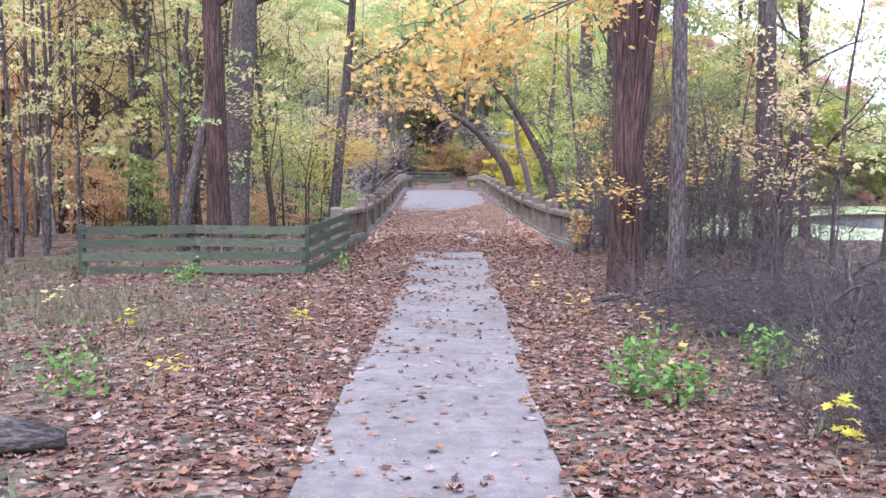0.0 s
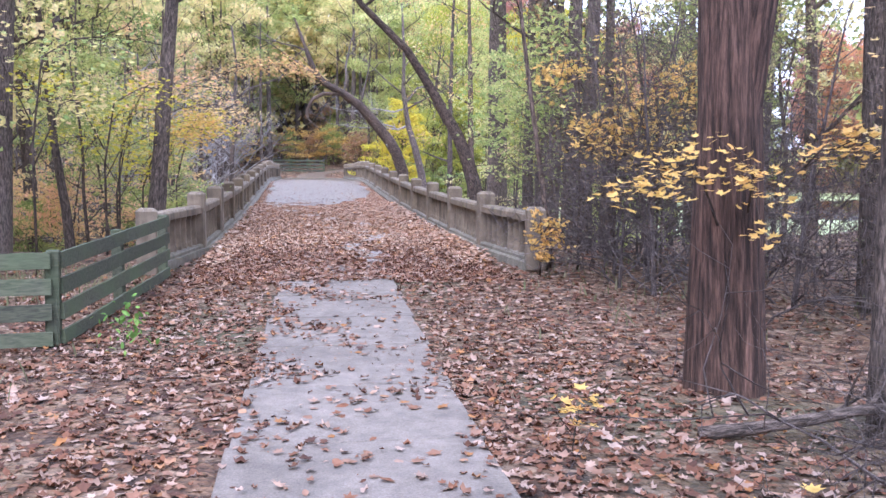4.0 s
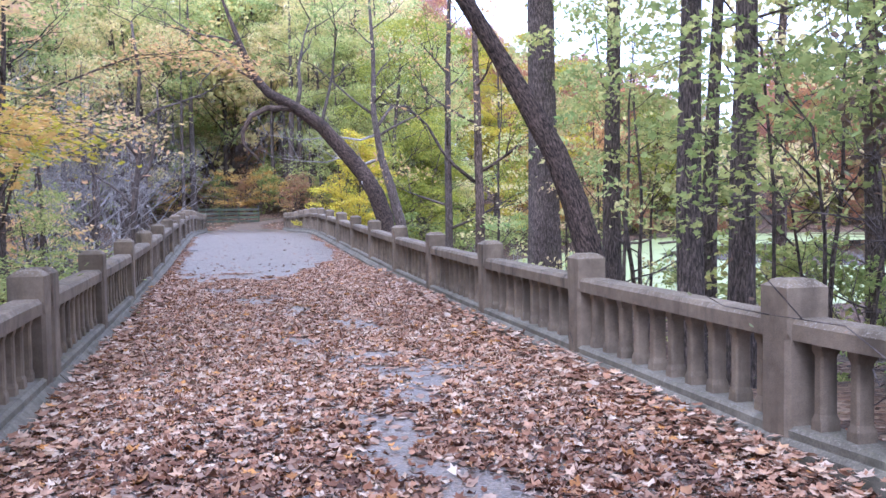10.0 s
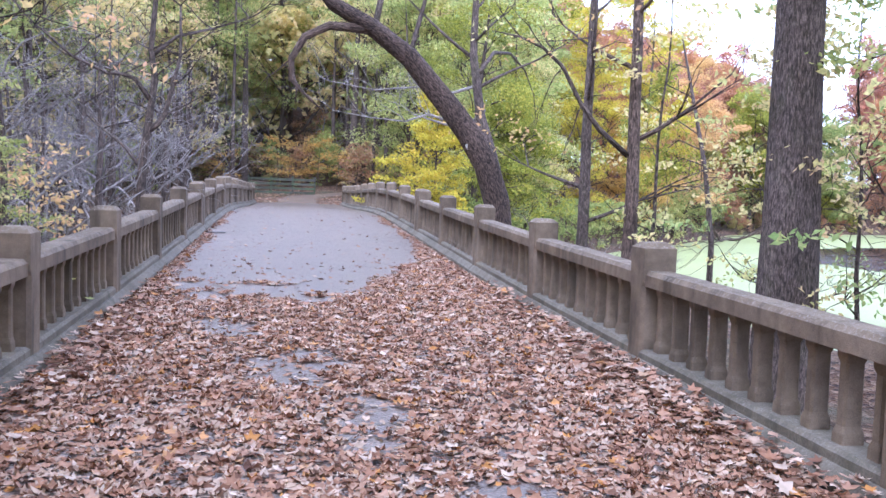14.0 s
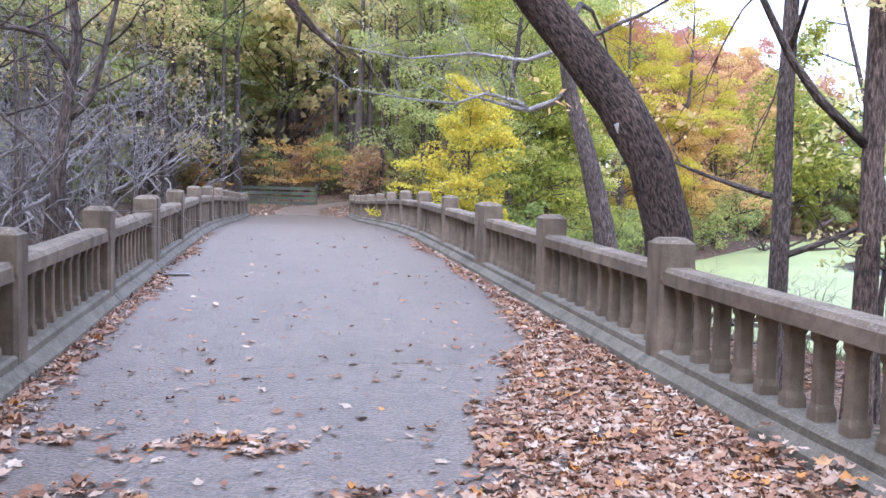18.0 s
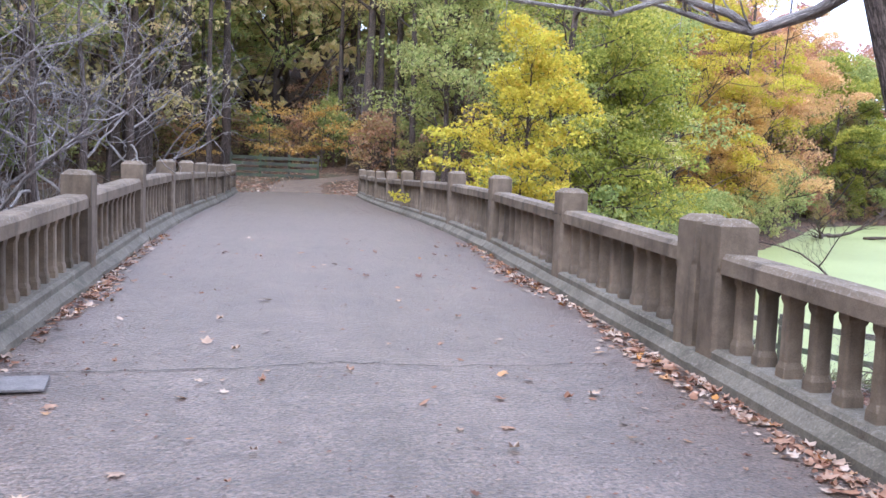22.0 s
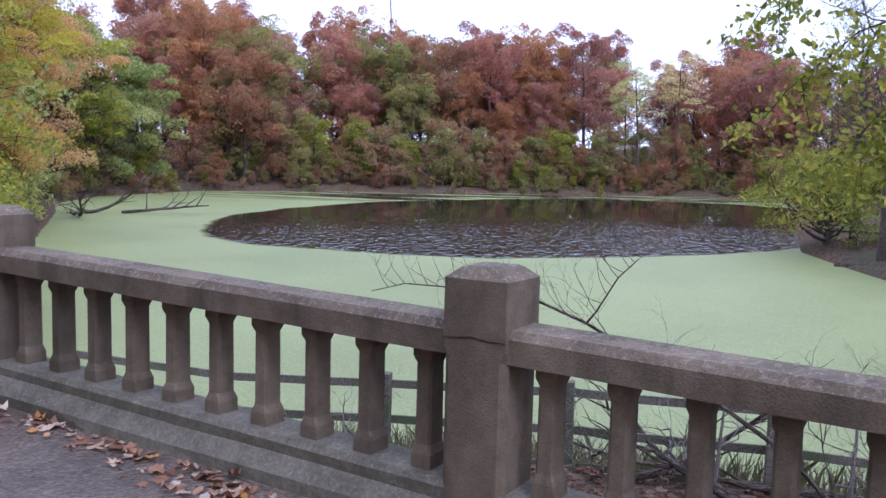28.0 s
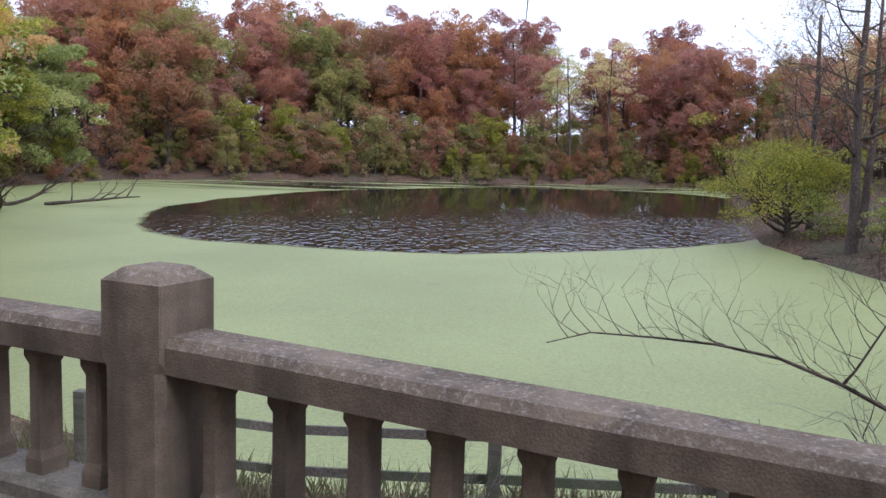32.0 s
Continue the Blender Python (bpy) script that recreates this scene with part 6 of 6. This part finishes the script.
piece("limb", b.mesh("limb", M_BARK_DARK, True), grey, "thin bare limb with a hanging twig")

# bare branch that reaches out over the pond
twiggy = thing("bare_branch", "bare twiggy branch of a shrub reaching over the pond", "shrub", "", (7.3, 52.4, gz(7.3, 52.4)))
lo = -gz(7.3, 52.4)
main = [(0.0, 0.0, -0.1), (-0.2, 0.9, lo - 0.35), (-0.45, 1.6, lo + 0.15), (-0.55, 2.07, lo + 0.37), (-0.55, 2.45, lo + 0.54), (-0.58, 2.84, lo + 0.67), (-0.66, 3.23, lo + 0.73), (-0.77, 3.63, lo + 0.75), (-0.9, 4.03, lo + 0.76), (-1.03, 4.3, lo + 0.68)]
side_limb = [main[4], (-0.52, 2.38, lo + 0.64), (-0.45, 2.23, lo + 0.93), (-0.41, 2.06, lo + 1.11), (-0.39, 1.9, lo + 1.2)]
for line, r0 in ((main, 0.022), (side_limb, 0.011)):
    b, tips = Build(), []
    n = len(line) - 1
    b.tube(line, [r0 * (1 - 0.85 * k / n) for k in range(n + 1)], 7)
    for k in range(2 if n < 6 else 4, n + 1):
        for j in range(4 if k < n else 3):
            at = Vector(line[k - 1]).lerp(Vector(line[k]), 0.25 * j)
            branchy(b, tips, at, (-0.15 + 0.15 * j, 0.85 - 0.1 * j, 0.7 - 0.5 * (j % 2)), 0.4, 0.0036, 3, random.Random(170 + 7 * k + j), 0.2, 2, 0.09, 4)
    piece("limb", b.mesh("limb", M_BARK_DARK, True), twiggy)
for k, (x, y, sc) in enumerate(((8.9, 53.0, 0.5), (8.0, 55.6, 0.38), (9.2, 51.6, 0.5), (7.4, 57.8, 0.3), (9.7, 52.6, 0.5), (8.6, 54.2, 0.5))):
    again(kinds["bare"], x, y, 50 * k, sc)

# brush, fallen limbs and a rotten log
for k, (x, y, sc) in enumerate(((4.3, 21.4, 1.15), (4.9, 23.2, 1.25), (5.6, 20.2, 1.2), (4.9, 24.9, 1.0), (6.2, 22.3, 1.3), (4.6, 19.3, 1.0), (5.2, 25.6, 1.2), (5.9, 17.8, 1.0), (4.2, 22.7, 0.8), (4.5, 23.9, 1.1), (4.6, 22.4, 1.2), (5.0, 21.6, 1.1), (4.0, 21.9, 0.9), (5.3, 24.3, 1.3), (4.7, 20.4, 0.95), (5.6, 22.9, 1.2), (6.4, 24.0, 1.2), (5.1, 25.5, 1.0))):
    again(kinds["brush"], x, y, 67 * k, sc)


def fallen(label, x, y, turn, length, r, seed):
    rnd_ = random.Random(seed)
    ob = thing("fallen_branch", label, "branch", "", (x, y, gz(x, y) + r * 0.6))
    b_ = Build()
    d = Vector((math.cos(radians(turn)), math.sin(radians(turn)), 0.02))
    sp_ = wander((0, 0, 0), d, length, 7, 0.22, rnd_)
    sp_ = [Vector((q.x, q.y, abs(q.z) * 0.7)) for q in sp_]
    b_.tube(sp_, [r * (1 - 0.7 * k_ / 7) for k_ in range(8)], 8, 0.1)
    tips_ = []
    for k_ in (2, 3, 4, 5, 6):
        bough_ = Build()
        branchy(bough_, tips_, sp_[k_], d + Vector((rnd_.uniform(-1, 1), rnd_.uniform(-1, 1), 0.6)), length * 0.3, r * 0.4, 1, rnd_, 0.3, 3, 0.0, 6)
        piece("side_branch", bough_.mesh("side_branch", M_BARK_DARK, True), ob)
    piece("bough", b_.mesh("bough", M_BARK_DARK, True), ob)
    return ob


fallen("dark fallen limb lying in the brush", 2.9, 12.4, 12, 4.2, 0.085, 181)
fallen("crooked dead limb at the foot of the trunk", 2.2, 15.4, -8, 2.4, 0.05, 182)
fallen("thin dead branch on the litter", 3.2, 10.0, 40, 2.6, 0.04, 183)
fallen("dead branches at the water's edge", 8.5, 55.2, -40, 2.6, 0.05, 184)
fallen("tangle of dead branches at the water's edge", 9.4, 53.2, 110, 2.8, 0.045, 187)
fallen("grey dead limb behind the rail fence", 8.0, 53.6, 60, 2.6, 0.06, 185)
for k, (x, y) in enumerate(((36.5, 100.6), (38.5, 99.5), (40.6, 57.6), (35.2, 99.2), (37.6, 101.8))):
    ob = fallen("dead tree lying in the pond", x, y, -35 - 30 * k, 5.5, 0.12, 190 + k)
    ob.location.z = WATER + 0.05
log = thing("rotten_log", "dark rotting log lying in the litter", "log", "", (-3.0, 7.55, gz(-3.0, 7.55) + 0.1))
piece("wood", Build().tube([(-0.9, -0.1, 0), (-0.4, -0.02, 0.02), (0.1, 0.05, 0.0), (0.42, 0.1, -0.02)], [0.13, 0.15, 0.12, 0.06], 12, 0.25).mesh("wood", M_BARK_DARK, True), log)
plank_ob = piece("loose_board", Build().box((-0.19, -0.17, 0), (0.19, 0.17, 0.016), 0.003).mesh("loose_board", M_SLAB), None, at=(-1.62, 49.75, level(49.75) + 0.004))
plank_ob.rotation_euler = (0, 0, radians(8))
tagged(plank_ob, "flat grey slab lying on the deck by the kerb", "slab")

# ---- leaf litter ----


def sow(count, box, density, seed):
    nr = np.random.default_rng(seed)
    p = np.stack([nr.uniform(box[0], box[1], count), nr.uniform(box[2], box[3], count)], -1)
    keep = nr.random(count) < density(p[:, 0], p[:, 1])
    return p[keep], nr


def patchy(x, y, s=1.0):
    return 0.5 + 0.25 * np.sin(1.7 * s * x + 2.3 * np.sin(0.9 * s * y)) + 0.25 * np.sin(1.3 * s * y + 1.9 * np.sin(1.1 * s * x + 0.7))


BARE = [(1.16, 33.2, 0.25, 0.7), (1.4, 29.75, 0.5, 0.42), (0.85, 30.7, 0.42, 0.25), (0.0, 36.5, 0.35, 0.6), (0.6, 27.2, 0.2, 0.8), (1.1, 28.9, 0.25, 0.5), (0.5, 34.9, 0.22, 0.5), (-0.6, 38.4, 0.3, 0.5), (0.9, 25.8, 0.25, 0.9), (0.3, 31.9, 0.2, 0.4)]
HEAPS = [(-0.4, 41.65, 0.5, 0.15), (-1.2, 41.9, 0.3, 0.15), (-1.3, 40.9, 0.3, 0.25), (0.3, 40.6, 0.2, 0.25)]


def blot(x, y, spots):
    """1 inside any of the given ragged ovals."""
    out = np.zeros(np.shape(x))
    for cx, cy, rx, ry in spots:
        d = np.hypot((x - cx) / rx, (y - cy) / ry) + 0.35 * np.sin(7 * x + 5 * y) + 0.25 * np.sin(11 * y - 6 * x)
        out = np.maximum(out, smooth((1.25 - d) / 0.5))
    return out


def deck_cover(x, y):
    ragged = 0.35 * np.sin(5.1 * x + 2.2 * y) + 0.25 * np.sin(9.3 * x - 7.7 * y)
    right_from = np.interp(y + 0.6 * ragged, [24, 39.5, 40.2, 40.8, 42.3, 44.3, 45.2, 47.5, 50, 60], [-3, -3, 0.3, 0.75, 1.3, 1.95, 2.28, 2.48, 2.55, 2.62])
    left_to = np.interp(y + 0.8 * ragged, [24, 39.6, 40.6, 42.6, 50], [3, 3, -1.5, -1.62, -1.72])
    right = smooth((x - right_from) / 0.3 + 0.5 + 0.8 * (patchy(x, y) - 0.5))
    left = smooth((left_to - x) / 0.3 + 0.4 + 0.8 * (patchy(x + 3, y) - 0.5))
    cover = np.maximum(np.maximum(right, left) * (1 - 0.88 * blot(x, y, BARE)), 0.55 * blot(x, y, HEAPS))
    thin = np.interp(y, [30, 44, 47, 50, 58], [1, 1, 0.8, 0.6, 0.35])
    mid = path_mid(y)
    slab = (np.abs(x - mid + 0.12 * np.sin(6 * y)) < 0.74) * smooth((24.7 + 0.3 * np.sin(9 * x) - y) / 0.6)
    cover = cover * (1 - 0.72 * slab * smooth((x - mid + 0.7) / 0.8))
    return np.clip(cover * thin, np.interp(y, [38, 42, 46, 52], [0.022, 0.022, 0.008, 0.003]), 1)


def floor_z(x, y):
    x, y = np.asarray(x), np.asarray(y)
    on_deck = (y > 22.4) & (x > LEFT - 0.3) & (x < RIGHT + 0.3)
    way = np.interp(y, LEVEL_Y, LEVEL_Z)
    mid = path_mid(y)
    soil = ground_z(x, y)
    base = np.where(on_deck, np.maximum(deck_z(x, y), soil), soil)
    return np.where((np.abs(x - mid) < 0.78) & (y < 24.3), np.maximum(way, base), base)


def litter(name, label, count, box, density, seed, size, material):
    p, nr = sow(count, box, density, seed)
    z = floor_z(p[:, 0], p[:, 1]) + nr.uniform(0.005, 0.022, len(p))
    for shape, part_of, k in ((MAPLE, slice(0, None, 3), 1.0), (SCRAP, slice(1, None, 3), 0.92), (SCRAP, slice(2, None, 3), 0.7)):
        me = leaf_mesh(name, np.c_[p, z][part_of], size * k, shape, material, nr, 0.75, 0.45)
        tagged(piece(name, me), label, "fallen leaves", kind="stuff")


def kerb_bank(count, x0, x1, side, seed):
    """Leaves blown against the kerb, heaped up to its top."""
    p, nr = sow(count, (x0, x1, 24.4, 41.5), lambda x, y: (0.25 + 0.75 * patchy(x, y, 0.7)) * np.interp(y, [24, 38, 41.5], [1, 1, 0.2]), seed)
    up = np.clip((p[:, 0] - x0) / (x1 - x0) if side > 0 else (x1 - p[:, 0]) / (x1 - x0), 0, 1)
    z = deck_z(p[:, 0], p[:, 1]) + 0.02 + nr.uniform(0.2, 1.0, len(p)) * 0.12 * smooth(up * 1.5)
    me = leaf_mesh("leaf_litter", np.c_[p, z], 0.045, MAPLE, M_LITTER, nr, 0.7, 0.45)
    tagged(piece("leaf_litter", me), "brown fallen leaves heaped against the kerb", "fallen leaves", kind="stuff")


kerb_bank(6500, RIGHT - 0.55, RIGHT - 0.04, 1, 26)
kerb_bank(3500, LEFT + 0.08, LEFT + 0.5, -1, 27)


def path_cover(x, y):
    mid = path_mid(y)
    off = np.abs(x - mid) - 0.76
    beside = smooth(off / 0.22 + 0.4 + 0.7 * (patchy(x, y, 1.6) - 0.5))
    creep = np.interp(y - 4.5 * (x - mid), [0, 8, 12, 17, 20, 22.5, 24.5], [0.07, 0.09, 0.12, 0.2, 0.42, 0.8, 1.2])
    fade = np.interp(np.abs(x - mid), [0, 1.9, 3.2, 8], [1, 1, 0.42, 0.16])
    return np.clip(np.maximum(beside, creep * 2.4 * patchy(x, y, 2.3) ** 2) * fade * (0.45 + 0.55 * patchy(x, y, 0.6)), 0.02, 1)


litter("leaf_litter", "thick brown and buff fallen leaves on the bridge deck", 125000, (LEFT + 0.02, RIGHT - 0.12, 25.0, 58), lambda x, y: deck_cover(x, y) * smooth((y - 25) / 5), 21, 0.043, M_LITTER)
litter("leaf_litter", "dark red-brown fallen leaves at the bridge end", 26000, (LEFT + 0.02, RIGHT - 0.12, 22.6, 30), lambda x, y: deck_cover(x, y) * (1 - smooth((y - 25) / 5)), 23, 0.045, M_LITTER_DARK)
litter("leaf_litter", "brown fallen leaves on the ground beside the path", 150000, (-8, 8, 2.5, 26.6), lambda x, y: path_cover(x, y) * ((y < 24.8) | (x > RIGHT - 0.15) | (x < LEFT + 0.02)), 22, 0.041, M_LITTER_DARK)


def blades(name, label, count, box, density, seed, height):
    p_, nr = sow(count, box, density, seed)
    n = len(p_)
    base = np.c_[p_, floor_z(p_[:, 0], p_[:, 1])]
    lean = nr.normal(size=(n, 2)) * 0.35
    h = height * nr.uniform(0.4, 1.3, n)
    tip = base + np.c_[lean * h[:, None], h]
    side = np.c_[nr.normal(size=(n, 2)) * 0.006, np.zeros(n)]
    mid = (base + tip) / 2 + np.c_[-lean * h[:, None] * 0.15, np.zeros(n)]
    v = np.stack([base - side, base + side, mid + side * 0.8, tip, mid - side * 0.8], 1).reshape(-1, 3)
    me = mesh_of(name, v, (np.arange(5 * n).reshape(n, 5)).tolist(), M_GRASS)
    return tagged(piece(name, me), label, "grass", kind="stuff")


def verge(x, y):
    return np.clip((np.abs(x) - 1.9) / 2.2, 0, 1) * patchy(x, y, 0.5) ** 2 * np.where((x > 0) & (y > 13), 0.15, 1.0)


blades("dry_grass", "thin dry grass and dead stems in the litter", 60000, (-8, 8, 3, 24), verge, 31, 0.17)
blades("bank_grass", "dry grass on the bank below the bridge", 17000, (4.2, 13, 49, 64), lambda x, y: (from_shore(x, y) > -0.2) * (from_shore(x, y) < 2.2) * 0.9, 32, 0.4)


def crumbs(name, label, count, box, density, seed, size, material):
    p_, nr = sow(count, box, density, seed)
    z = floor_z(p_[:, 0], p_[:, 1]) + 0.006
    return tagged(piece(name, leaf_mesh(name, np.c_[p_, z], size, RHOMB, material, nr, 0.8, 0.7)), label, "leaf crumbs", kind="stuff")


litter("leaf_litter", "damp dead leaves on the muddy bank of the pond", 9000, (5, 13, 49, 63), lambda x, y: (from_shore(x, y) > -0.6) * np.clip(0.3 + patchy(x, y, 0.9) - 0.4 * (from_shore(x, y) < 0), 0, 1), 25, 0.06, M_LITTER_DARK)
litter("leaf_litter", "brown leaves heaped beside the far track", 7000, (-5, 6, 80.5, 93), lambda x, y: np.clip(np.abs(x - np.interp(y, [81, 87, 93], [0.45, 0.7, 2.4])) - 0.9, 0.03, 1) * (0.4 + 0.6 * patchy(x, y)), 24, 0.06, M_LITTER)
crumbs("leaf_crumbs", "crumbled brown leaf bits and grit on the deck", 20000, (LEFT + 0.1, RIGHT - 0.2, 34, 72), lambda x, y: 0.12 + 0.9 * patchy(x, y, 0.8) * np.clip((np.abs(x - 0.45) - 0.6) / 1.7, 0.08, 1), 41, 0.011, M_LITTER_DARK)
crumbs("leaf_crumbs", "leaf bits and grit on the footpath", 5000, (-0.8, 1.0, 2, 24), lambda x, y: 0.6 * patchy(x, y, 0.8), 42, 0.012, M_LITTER_DARK)
